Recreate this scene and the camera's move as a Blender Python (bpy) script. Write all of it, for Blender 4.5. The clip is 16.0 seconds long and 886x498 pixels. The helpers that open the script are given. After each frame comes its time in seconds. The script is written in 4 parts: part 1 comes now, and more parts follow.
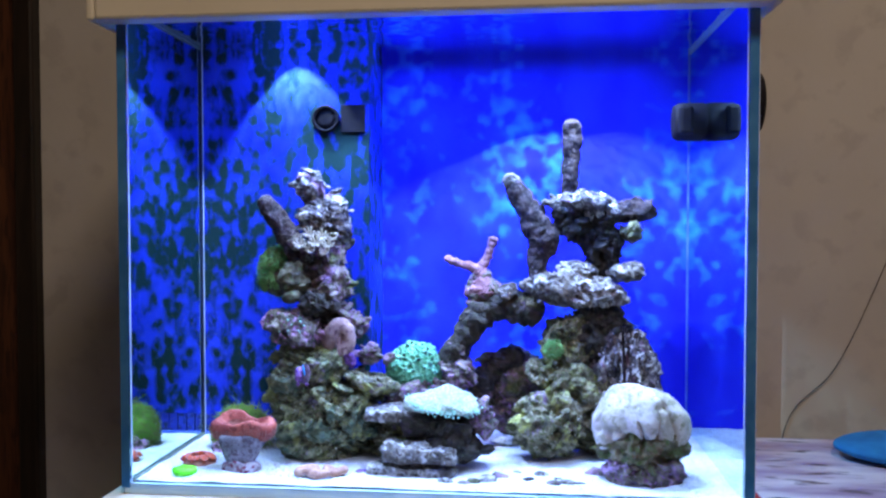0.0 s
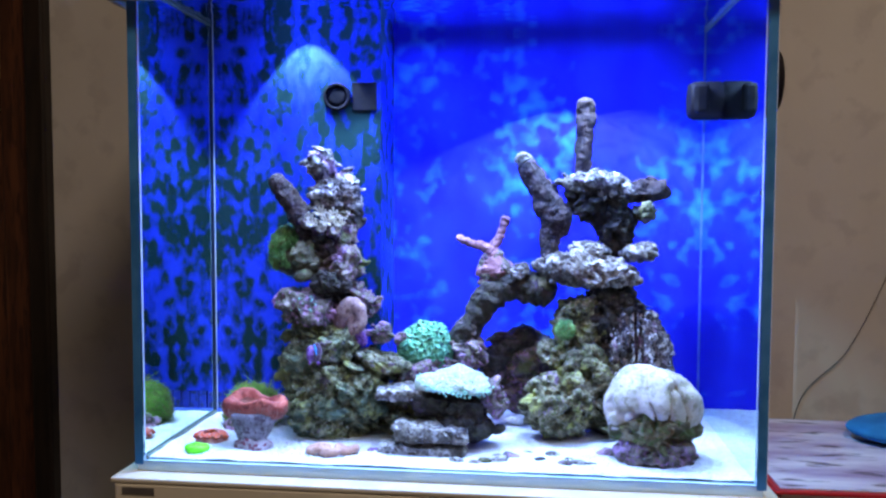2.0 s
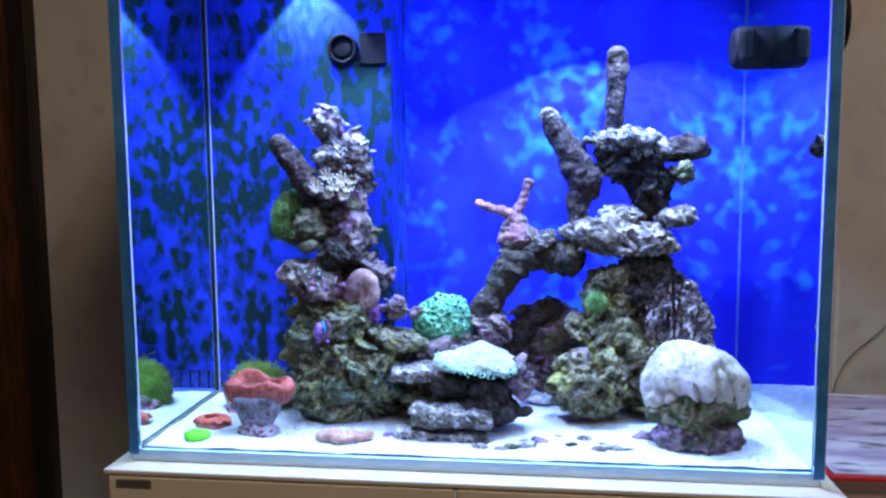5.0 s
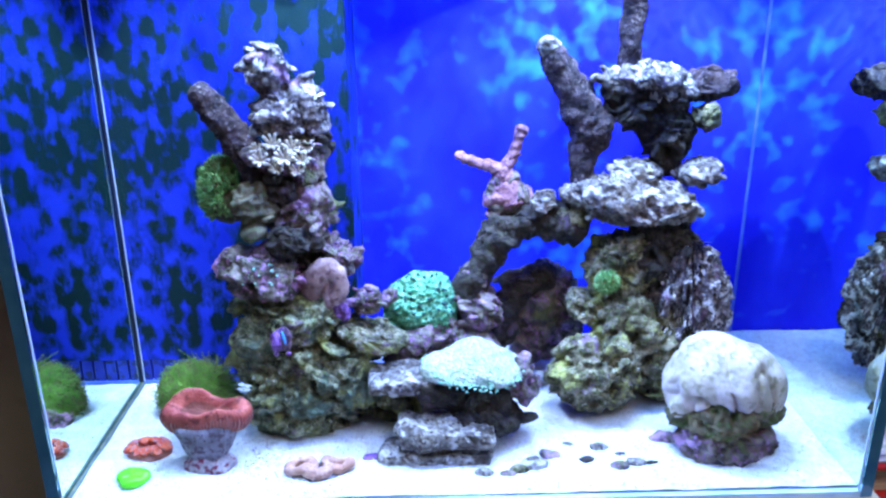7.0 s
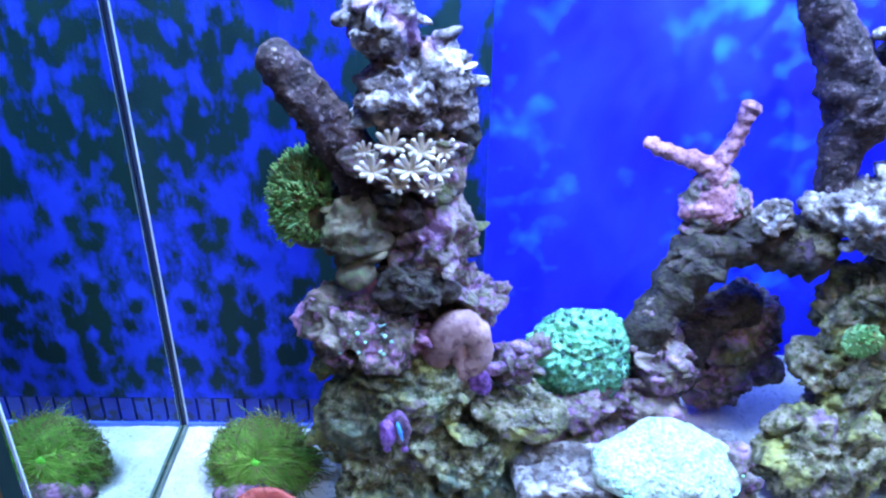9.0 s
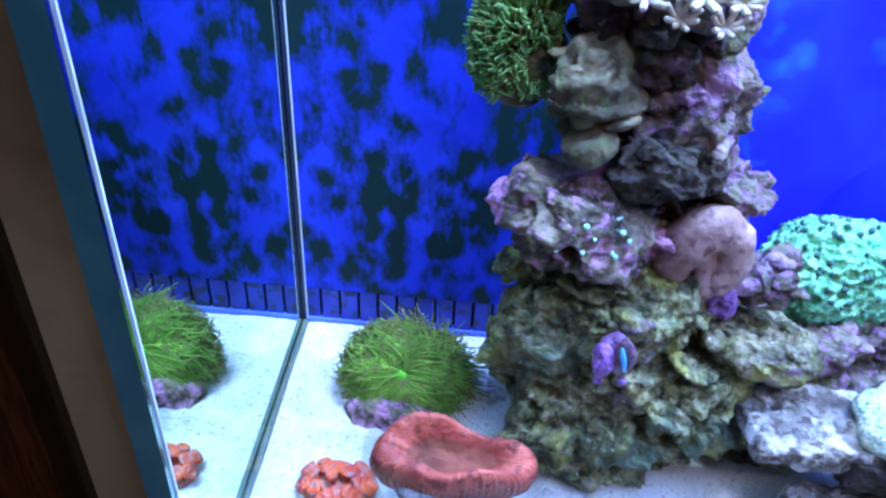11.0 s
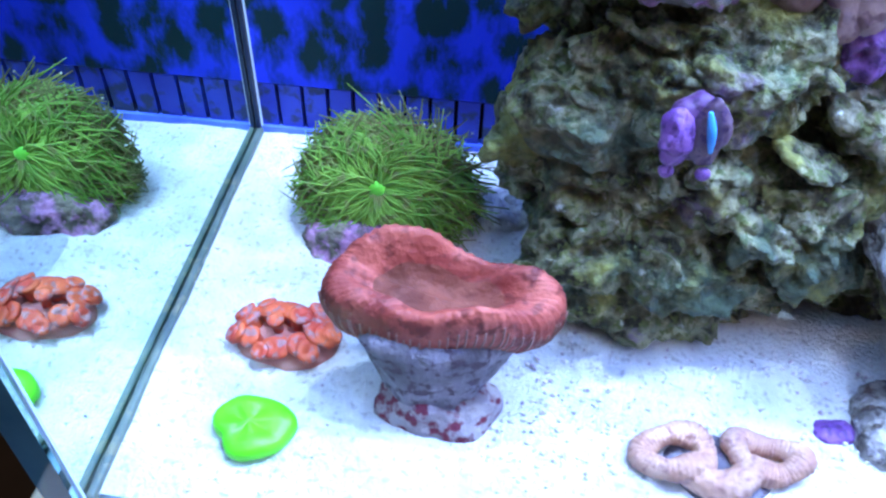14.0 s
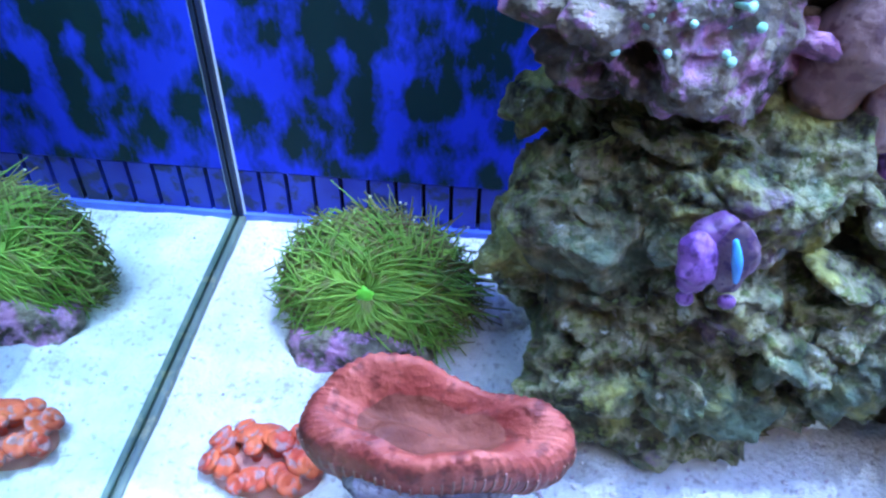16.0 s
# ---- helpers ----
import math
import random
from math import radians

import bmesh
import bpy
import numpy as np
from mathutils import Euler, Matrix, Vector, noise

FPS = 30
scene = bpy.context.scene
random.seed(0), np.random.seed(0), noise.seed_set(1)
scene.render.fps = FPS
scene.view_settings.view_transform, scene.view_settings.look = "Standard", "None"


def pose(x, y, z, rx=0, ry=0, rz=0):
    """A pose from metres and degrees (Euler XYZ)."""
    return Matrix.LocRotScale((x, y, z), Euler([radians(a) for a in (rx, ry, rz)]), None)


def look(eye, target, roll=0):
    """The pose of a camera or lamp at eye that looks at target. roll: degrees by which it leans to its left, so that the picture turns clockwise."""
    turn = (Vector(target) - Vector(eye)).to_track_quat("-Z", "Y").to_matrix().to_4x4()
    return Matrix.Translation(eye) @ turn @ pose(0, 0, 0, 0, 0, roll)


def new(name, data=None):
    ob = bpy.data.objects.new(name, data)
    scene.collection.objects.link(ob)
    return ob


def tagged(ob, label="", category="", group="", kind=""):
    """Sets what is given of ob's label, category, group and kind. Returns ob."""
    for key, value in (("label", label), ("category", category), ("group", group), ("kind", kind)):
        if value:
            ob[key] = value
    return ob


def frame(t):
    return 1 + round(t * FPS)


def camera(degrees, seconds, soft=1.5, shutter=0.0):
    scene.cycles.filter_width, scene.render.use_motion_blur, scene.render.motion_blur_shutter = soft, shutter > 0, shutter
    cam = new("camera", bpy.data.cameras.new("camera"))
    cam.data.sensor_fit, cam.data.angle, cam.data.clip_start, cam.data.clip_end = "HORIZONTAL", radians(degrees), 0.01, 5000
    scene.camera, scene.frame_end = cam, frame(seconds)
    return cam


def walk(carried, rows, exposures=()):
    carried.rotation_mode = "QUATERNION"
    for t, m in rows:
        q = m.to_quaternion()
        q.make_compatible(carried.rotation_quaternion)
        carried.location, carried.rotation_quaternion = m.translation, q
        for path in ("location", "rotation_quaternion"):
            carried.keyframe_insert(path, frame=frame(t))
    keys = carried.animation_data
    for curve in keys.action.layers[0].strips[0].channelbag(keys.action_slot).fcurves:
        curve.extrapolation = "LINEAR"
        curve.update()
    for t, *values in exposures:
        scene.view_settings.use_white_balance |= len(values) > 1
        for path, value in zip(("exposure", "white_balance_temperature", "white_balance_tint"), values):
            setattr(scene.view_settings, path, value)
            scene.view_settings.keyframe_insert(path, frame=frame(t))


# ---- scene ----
cam = camera(57.8, 16.0, soft=2.4)
PATH = [
    (0, (0.394, -0.734, 0.255), (0.19, 1.255, 0.193), 0.0),
    (0.5, (0.393, -0.732, 0.257), (0.192, 1.256, 0.152), 0.1),
    (1, (0.397, -0.73, 0.257), (0.184, 1.255, 0.131), 0.1),
    (1.5, (0.395, -0.727, 0.253), (0.175, 1.258, 0.142), 0.1),
    (2, (0.391, -0.73, 0.256), (0.164, 1.254, 0.14), 0.2),
    (2.5, (0.391, -0.725, 0.256), (0.145, 1.257, 0.143), 0.1),
    (3, (0.389, -0.719, 0.254), (0.137, 1.262, 0.142), 0.0),
    (3.5, (0.387, -0.711, 0.25), (0.129, 1.269, 0.14), -0.0),
    (4, (0.386, -0.706, 0.25), (0.115, 1.272, 0.13), -0.1),
    (4.5, (0.385, -0.695, 0.247), (0.112, 1.281, 0.104), -0.3),
    (6.8, (0.273, -0.483, 0.364), (0.31, 1.412, -0.276), -0.3),
    (7, (0.275, -0.48, 0.372), (0.322, 1.399, -0.311), -0.4),
    (7.5, (0.276, -0.443, 0.367), (0.3, 1.394, -0.424), -0.7),
    (8, (0.257, -0.352, 0.389), (0.264, 1.434, -0.511), -0.7),
    (10.3, (0.113, -0.184, 0.348), (0.123, 1.515, -0.707), 3.2),
    (10.5, (0.109, -0.172, 0.339), (0.103, 1.506, -0.749), 3.2),
    (11, (0.11, -0.159, 0.318), (0.026, 1.439, -0.881), 3.2),
    (11.5, (0.117, -0.14, 0.299), (0.024, 1.278, -1.108), 3.0),
    (12, (0.131, -0.134, 0.276), (0.006, 1.236, -1.175), 3.1),
    (12.5, (0.136, -0.119, 0.261), (-0.009, 1.233, -1.205), 2.2),
    (13, (0.129, -0.118, 0.237), (0.012, 1.306, -1.162), 3.4),
    (13.5, (0.127, -0.11, 0.22), (-0.013, 1.329, -1.162), 2.7),
    (14, (0.12, -0.095, 0.217), (0.003, 1.319, -1.193), 2.5),
    (14.5, (0.116, -0.091, 0.213), (0.018, 1.372, -1.146), 3.3),
    (15, (0.117, -0.08, 0.215), (0.01, 1.388, -1.139), 2.9),
    (16, (0.12, -0.061, 0.218), (-0.018, 1.406, -1.134), 1.0),
]
walk(cam, [(t, look(eye, target, roll)) for t, eye, target, roll in PATH])

# ---- world and lamps ----
world = bpy.data.worlds.new("world")
scene.world = world
world.use_nodes = True
wn = world.node_tree
wsky = wn.nodes.new("ShaderNodeTexSky")
wsky.sky_type, wsky.sun_disc, wsky.sun_elevation = "NISHITA", False, radians(4)
wn.links.new(wsky.outputs[0], wn.nodes["Background"].inputs[0])
wn.nodes["Background"].inputs[1].default_value = 0.05

EXPOSURE = 0.0
scene.view_settings.exposure = EXPOSURE


def lamp(name, kind, energy, color, m, **settings):
    data = bpy.data.lights.new(name, kind)
    data.energy, data.color = energy, color
    if kind == "SPOT":
        data.spot_size, data.spot_blend, data.shadow_soft_size = settings["size"], settings["blend"], settings["soft"]
    if kind == "AREA":
        data.shape, data.size, data.size_y = "RECTANGLE", settings["size"], settings["size_y"]
    ob = new(name, data)
    ob.matrix_world = m
    return ob


# lensed clusters in the hood, an added blue fill and the room's ceiling lamp
for x, watts in ((0.412, 11.5), (0.478, 9.5)):
    lamp("led_spot", "SPOT", watts, (0.50, 0.725, 1.0), pose(x, 0.13, 0.485), size=radians(105), blend=0.25, soft=0.0003)
lamp("led_spot", "SPOT", 11.0, (0.50, 0.725, 1.0), pose(0.133, 0.143, 0.485), size=radians(73), blend=0.25, soft=0.0003)
for x, y, watts in ((0.150, 0.060, 7.1), (0.262, 0.095, 5.0)):
    lamp("led_spot", "SPOT", watts, (0.50, 0.725, 1.0), pose(x, y, 0.485), size=radians(92), blend=0.35, soft=0.0003)
# added fill, standing in for blue light scattered by the water
lamp("blue_fill", "AREA", 9.5, (0.13, 0.28, 1.0), pose(0.32, 0.13, 0.486), size=0.46, size_y=0.20)
lamp("ceiling_lamp", "AREA", 19.5, (1.0, 0.80, 0.63), pose(0.75, -1.0, 1.70), size=0.4, size_y=0.4)

# ---- materials ----


def mat(name, c1, c2, c3=None, scale=60.0, amount=0.5, rough=0.6, bump=0.3, bscale=250.0, depth=0.002, metal=0.0, spec=0.4, stretch=(1, 1, 1)):
    """A two-scale mottled surface: c1 to c2 in large patches, c3 in small ones."""
    m = bpy.data.materials.new(name)
    m.use_nodes = True
    t, n = m.node_tree, m.node_tree.nodes
    b = n["Principled BSDF"]
    geo, mp = n.new("ShaderNodeNewGeometry"), n.new("ShaderNodeMapping")
    mp.inputs["Scale"].default_value = stretch
    t.links.new(geo.outputs["Position"], mp.inputs[0])
    n1 = n.new("ShaderNodeTexNoise")
    n1.inputs["Scale"].default_value, n1.inputs["Detail"].default_value = scale, 5
    t.links.new(mp.outputs[0], n1.inputs["Vector"])
    r1 = n.new("ShaderNodeValToRGB")
    r1.color_ramp.elements[0].position, r1.color_ramp.elements[1].position = 0.38, 0.64
    r1.color_ramp.elements[0].color, r1.color_ramp.elements[1].color = (*c1, 1), (*c2, 1)
    t.links.new(n1.outputs[0], r1.inputs[0])
    out = r1.outputs[0]
    if c3:
        n2 = n.new("ShaderNodeTexNoise")
        n2.inputs["Scale"].default_value, n2.inputs["Detail"].default_value = scale * 3.3, 4
        t.links.new(mp.outputs[0], n2.inputs["Vector"])
        r2 = n.new("ShaderNodeValToRGB")
        r2.color_ramp.elements[0].position, r2.color_ramp.elements[1].position = 0.62 - 0.25 * amount, 0.72 - 0.25 * amount
        t.links.new(n2.outputs[0], r2.inputs[0])
        mx = n.new("ShaderNodeMix")
        mx.data_type = "RGBA"
        t.links.new(r2.outputs[0], mx.inputs[0])
        t.links.new(out, mx.inputs[6])
        mx.inputs[7].default_value = (*c3, 1)
        out = mx.outputs[2]
    t.links.new(out, b.inputs["Base Color"])
    b.inputs["Roughness"].default_value, b.inputs["Metallic"].default_value = rough, metal
    b.inputs["Specular IOR Level"].default_value = spec
    if bump:
        n3, bp = n.new("ShaderNodeTexNoise"), n.new("ShaderNodeBump")
        n3.inputs["Scale"].default_value, n3.inputs["Detail"].default_value = bscale, 6
        t.links.new(mp.outputs[0], n3.inputs["Vector"])
        bp.inputs["Strength"].default_value, bp.inputs["Distance"].default_value = bump, depth
        t.links.new(n3.outputs[0], bp.inputs["Height"])
        t.links.new(bp.outputs[0], b.inputs["Normal"])
    return m


def clear(name, ior, tint, rough=0.0, ripple=0.0):
    """A clear sheet: see-through, with the gloss that its index gives."""
    m = bpy.data.materials.new(name)
    m.use_nodes = True
    t, n = m.node_tree, m.node_tree.nodes
    n.remove(n["Principled BSDF"])
    see, gloss, mix, fr = n.new("ShaderNodeBsdfTransparent"), n.new("ShaderNodeBsdfGlossy"), n.new("ShaderNodeMixShader"), n.new("ShaderNodeFresnel")
    see.inputs[0].default_value = (*tint, 1)
    gloss.inputs["Color"].default_value = (*tint, 1)
    gloss.inputs["Roughness"].default_value = rough
    fr.inputs[0].default_value = ior
    if ripple:
        nz, bp, geo = n.new("ShaderNodeTexNoise"), n.new("ShaderNodeBump"), n.new("ShaderNodeNewGeometry")
        nz.inputs["Scale"].default_value, nz.inputs["Detail"].default_value = 18, 2
        bp.inputs["Strength"].default_value, bp.inputs["Distance"].default_value = ripple, 0.01
        t.links.new(geo.outputs["Position"], nz.inputs["Vector"])
        t.links.new(nz.outputs[0], bp.inputs["Height"])
        for s in (gloss, fr):
            t.links.new(bp.outputs[0], s.inputs["Normal"])
    t.links.new(fr.outputs[0], mix.inputs[0])
    t.links.new(see.outputs[0], mix.inputs[1])
    t.links.new(gloss.outputs[0], mix.inputs[2])
    t.links.new(mix.outputs[0], n["Material Output"].inputs[0])
    return m


M = dict(
    rock=mat("live_rock", (0.040, 0.035, 0.017), (0.34, 0.30, 0.19), (0.095, 0.105, 0.034), 90, 0.48, 0.85, 1.0, 190, 0.006),
    rock_purple=mat("coralline_rock", (0.055, 0.042, 0.034), (0.27, 0.22, 0.18), (0.26, 0.12, 0.25), 85, 0.36, 0.85, 1.0, 190, 0.006),
    rock_pale=mat("pale_rock", (0.075, 0.062, 0.052), (0.38, 0.345, 0.305), (0.10, 0.075, 0.065), 80, 0.50, 0.85, 1.0, 190, 0.006),
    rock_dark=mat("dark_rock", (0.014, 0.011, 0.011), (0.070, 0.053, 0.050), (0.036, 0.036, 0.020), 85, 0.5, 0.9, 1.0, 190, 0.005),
    stick=mat("branch_rock", (0.020, 0.013, 0.016), (0.080, 0.050, 0.058), (0.22, 0.17, 0.18), 110, 0.14, 0.85, 0.9, 220, 0.005),
    sand=mat("sand", (0.68, 0.67, 0.645), (0.79, 0.78, 0.76), (0.50, 0.47, 0.45), 130, 0.22, 0.95, 0.8, 700, 0.002),
    gravel=mat("gravel", (0.70, 0.66, 0.62), (0.85, 0.80, 0.76), (0.45, 0.35, 0.40), 150, 0.4, 0.9, 0.3, 800, 0.001),
    cabinet=mat("cream_laminate", (0.62, 0.56, 0.45), (0.66, 0.60, 0.49), None, 8, 0.5, 0.45, 0.05, 60, 0.001),
    hood=mat("cream_plastic", (0.66, 0.60, 0.48), (0.70, 0.64, 0.52), None, 8, 0.5, 0.4, 0.05, 60, 0.001),
    plaster=mat("plaster", (0.50, 0.46, 0.41), (0.55, 0.51, 0.46), (0.47, 0.43, 0.39), 6, 0.3, 0.9, 0.15, 90, 0.002),
    wood=mat("dark_wood", (0.055, 0.017, 0.007), (0.11, 0.036, 0.014), (0.035, 0.011, 0.005), 14, 0.4, 0.35, 0.15, 70, 0.001, 0, 0.5, (6, 6, 0.6)),
    jamb=mat("black_wood", (0.010, 0.006, 0.004), (0.022, 0.012, 0.008), None, 14, 0.4, 0.4, 0.1, 70, 0.001, 0, 0.5, (6, 6, 0.6)),
    floor=mat("floor_tiles", (0.05, 0.035, 0.025), (0.08, 0.055, 0.04), None, 5, 0.4, 0.4, 0.1, 40, 0.001),
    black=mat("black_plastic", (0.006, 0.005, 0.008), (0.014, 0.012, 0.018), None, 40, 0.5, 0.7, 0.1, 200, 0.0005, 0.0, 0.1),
    silicone=mat("silicone", (0.22, 0.34, 0.46), (0.28, 0.40, 0.52), None, 60, 0.5, 0.3, 0.1, 200, 0.0005),
    edge=mat("glass_edge", (0.03, 0.16, 0.42), (0.06, 0.24, 0.56), None, 30, 0.5, 0.08, 0.0, 200, 0.0005, 0.0, 0.8),
    blue=mat("blue_panel", (0.020, 0.020, 0.74), (0.028, 0.046, 0.88), None, 17, 0.14, 0.45, 0.05, 60, 0.001, 0, 0.4, (1, 1, 0.6)),
    red_flesh=mat("red_flesh", (0.28, 0.042, 0.032), (0.50, 0.112, 0.080), (0.20, 0.032, 0.026), 70, 0.35, 0.55, 0.5, 380, 0.002),
    cup_skin=mat("cup_skin", (0.13, 0.11, 0.13), (0.27, 0.24, 0.28), (0.09, 0.06, 0.08), 80, 0.4, 0.75, 0.7, 300, 0.003),
    speckle=mat("speckled_rock", (0.26, 0.21, 0.22), (0.42, 0.36, 0.38), (0.16, 0.02, 0.045), 75, 0.5, 0.8, 0.7, 350, 0.003),
    zoa=mat("orange_polyp", (0.55, 0.06, 0.035), (0.75, 0.15, 0.055), (0.42, 0.20, 0.20), 110, 0.48, 0.5, 0.3, 500, 0.001),
    zoa_skin=mat("polyp_mat", (0.45, 0.14, 0.12), (0.58, 0.26, 0.22), None, 120, 0.4, 0.6, 0.3, 500, 0.001),
    lime=mat("lime_flesh", (0.10, 0.72, 0.01), (0.16, 0.85, 0.02), None, 120, 0.4, 0.4, 0.3, 350, 0.001),
    grass=mat("green_tentacle", (0.15, 0.33, 0.05), (0.26, 0.46, 0.08), (0.24, 0.28, 0.09), 70, 0.36, 0.8, 0.0, 250, 0.002, 0.0, 0.15),
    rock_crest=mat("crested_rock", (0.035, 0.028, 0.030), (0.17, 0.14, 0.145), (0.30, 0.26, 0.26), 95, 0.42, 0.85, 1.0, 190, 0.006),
    grass_dull=mat("olive_tentacle", (0.13, 0.16, 0.05), (0.25, 0.28, 0.085), (0.23, 0.17, 0.08), 60, 0.40, 0.8, 0.0, 250, 0.002, 0.0, 0.15),
    tip=mat("pale_tip", (0.48, 0.52, 0.36), (0.62, 0.64, 0.50), None, 110, 0.4, 0.6, 0.0),
    fringe=mat("green_fringe", (0.12, 0.30, 0.09), (0.24, 0.46, 0.17), (0.16, 0.15, 0.06), 90, 0.35, 0.8, 0.0, 250, 0.002, 0.0, 0.15),
    grass_core=mat("green_core", (0.14, 0.62, 0.04), (0.22, 0.74, 0.06), None, 110, 0.4, 0.5, 0.3, 400, 0.001),
    mint=mat("mint_flesh", (0.09, 0.38, 0.19), (0.25, 0.62, 0.37), (0.05, 0.22, 0.12), 150, 0.42, 0.5, 0.8, 420, 0.002),
    mint_pit=mat("mint_pit", (0.02, 0.07, 0.06), (0.04, 0.12, 0.10), None, 160, 0.4, 0.7, 0.2),
    white_coral=mat("white_flesh", (0.42, 0.45, 0.35), (0.57, 0.59, 0.50), (0.24, 0.38, 0.26), 170, 0.45, 0.6, 1.0, 380, 0.004),
    nub=mat("mint_nub", (0.30, 0.72, 0.52), (0.50, 0.82, 0.66), None, 160, 0.4, 0.5, 0.0),
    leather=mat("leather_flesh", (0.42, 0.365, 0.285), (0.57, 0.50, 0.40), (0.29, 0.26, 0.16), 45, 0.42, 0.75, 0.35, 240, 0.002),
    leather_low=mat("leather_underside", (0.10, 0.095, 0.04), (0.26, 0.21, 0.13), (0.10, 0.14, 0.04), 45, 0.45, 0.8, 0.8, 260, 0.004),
    peach=mat("peach_flesh", (0.50, 0.25, 0.17), (0.66, 0.39, 0.28), (0.42, 0.20, 0.15), 130, 0.35, 0.5, 0.6, 450, 0.002),
    mauve=mat("mauve_flesh", (0.27, 0.155, 0.145), (0.42, 0.265, 0.24), (0.20, 0.105, 0.11), 80, 0.36, 0.6, 0.6, 320, 0.002),
    pink=mat("pink_branch", (0.26, 0.11, 0.14), (0.44, 0.22, 0.25), (0.15, 0.06, 0.10), 110, 0.4, 0.65, 0.7, 300, 0.003),
    rib=mat("pale_ridge", (0.32, 0.14, 0.11), (0.42, 0.20, 0.17), None, 160, 0.4, 0.6, 0.0),
    cream=mat("cream_finger", (0.48, 0.43, 0.33), (0.66, 0.58, 0.47), None, 120, 0.4, 0.65, 0.5, 420, 0.0015),
    purple=mat("purple_flesh", (0.12, 0.05, 0.15), (0.22, 0.11, 0.26), (0.06, 0.02, 0.08), 140, 0.4, 0.45, 0.4, 400, 0.001),
    blue_lip=mat("blue_lip", (0.05, 0.30, 0.75), (0.10, 0.45, 0.90), None, 200, 0.4, 0.25, 0.2, 400, 0.0005),
    olive=mat("olive_flesh", (0.075, 0.065, 0.04), (0.17, 0.14, 0.09), (0.08, 0.11, 0.04), 90, 0.4, 0.7, 0.7, 300, 0.003),
    red=mat("red_cover", (0.42, 0.015, 0.02), (0.50, 0.02, 0.03), None, 20, 0.4, 0.35, 0.05),
    paper=mat("paper_edge", (0.50, 0.46, 0.40), (0.62, 0.58, 0.52), None, 20, 0.4, 0.8, 0.4, 60, 0.001, 0, 0.3, (0.3, 0.3, 30)),
    cover=mat("printed_cover", (0.36, 0.25, 0.40), (0.72, 0.64, 0.70), (0.13, 0.09, 0.12), 16, 0.22, 0.3, 0.02, 60, 0.0005, 0, 0.4, (0.45, 1.7, 1)),
    teal=mat("blue_cloth", (0.01, 0.15, 0.36), (0.02, 0.22, 0.48), None, 30, 0.4, 0.8, 0.4, 500, 0.001),
    table=mat("table_top", (0.20, 0.15, 0.11), (0.26, 0.20, 0.15), None, 12, 0.4, 0.4, 0.1, 60, 0.001),
    cable=mat("cable", (0.13, 0.12, 0.11), (0.17, 0.15, 0.14), None, 30, 0.4, 0.5, 0.0),
    base_glass=mat("base_glass", (0.45, 0.62, 0.72), (0.55, 0.72, 0.80), (0.62, 0.76, 0.82), 30, 0.4, 0.25, 0.2, 40, 0.001, 0, 0.5, (0.3, 1, 3)),
    mouth=mat("brown_flesh", (0.12, 0.026, 0.016), (0.23, 0.056, 0.035), None, 45, 0.35, 0.75, 0.5, 350, 0.002),
    seam_dark=mat("dark_silicone", (0.08, 0.12, 0.10), (0.14, 0.18, 0.15), (0.22, 0.22, 0.14), 60, 0.3, 0.5, 0.3, 200, 0.001),
    rock_pink=mat("pink_crust", (0.045, 0.038, 0.026), (0.26, 0.22, 0.17), (0.38, 0.19, 0.33), 80, 0.30, 0.8, 1.0, 200, 0.005),
    plate=mat("grey_plate", (0.10, 0.09, 0.09), (0.14, 0.13, 0.12), None, 30, 0.4, 0.3, 0.0),
    bleached=mat("bleached_rock", (0.55, 0.53, 0.50), (0.72, 0.70, 0.67), (0.42, 0.38, 0.37), 110, 0.4, 0.9, 1.0, 220, 0.004),
    green_body=mat("green_body", (0.14, 0.22, 0.06), (0.25, 0.33, 0.10), (0.20, 0.17, 0.08), 80, 0.4, 0.7, 0.6, 300, 0.003),
    slat=mat("slat_blue", (0.010, 0.020, 0.30), (0.016, 0.045, 0.46), (0.010, 0.025, 0.10), 40, 0.35, 0.5, 0.1, 60, 0.001),
    lilac=mat("lilac_flesh", (0.16, 0.055, 0.25), (0.30, 0.13, 0.42), (0.10, 0.035, 0.16), 160, 0.42, 0.5, 0.6, 400, 0.002),
    seam_bright=mat("bright_seam", (0.70, 0.84, 0.95), (0.80, 0.90, 0.98), None, 60, 0.5, 0.2, 0.1, 200, 0.0005),
    rock_olive=mat("olive_rock", (0.026, 0.026, 0.012), (0.38, 0.36, 0.21), (0.12, 0.145, 0.045), 125, 0.46, 0.8, 1.0, 210, 0.006),
    rail=mat("pale_rail", (0.06, 0.12, 0.62), (0.12, 0.22, 0.75), None, 40, 0.4, 0.4, 0.1, 60, 0.001),
    seam_deep=mat("deep_seam", (0.010, 0.020, 0.06), (0.02, 0.035, 0.09), None, 40, 0.4, 0.3, 0.1, 60, 0.001),
    clam_skin=mat("clam_skin", (0.11, 0.060, 0.095), (0.20, 0.12, 0.16), (0.07, 0.03, 0.09), 150, 0.4, 0.45, 0.4, 400, 0.001),
    glow=mat("gold_glass", (0.35, 0.22, 0.06), (0.50, 0.34, 0.10), None, 9, 0.5, 0.3, 0.0),
)
M["glass"] = clear("front_glass", 1.18, (1, 1, 1))
M["outer_glass"] = clear("outer_glass", 1.33, (0.42, 0.56, 0.56))
M["side_glass"] = clear("side_glass", 1.33, (0.78, 0.93, 0.86))
M["water"] = clear("water_surface", 1.33, (0.9, 0.95, 1.0), 0.02, 0.35)


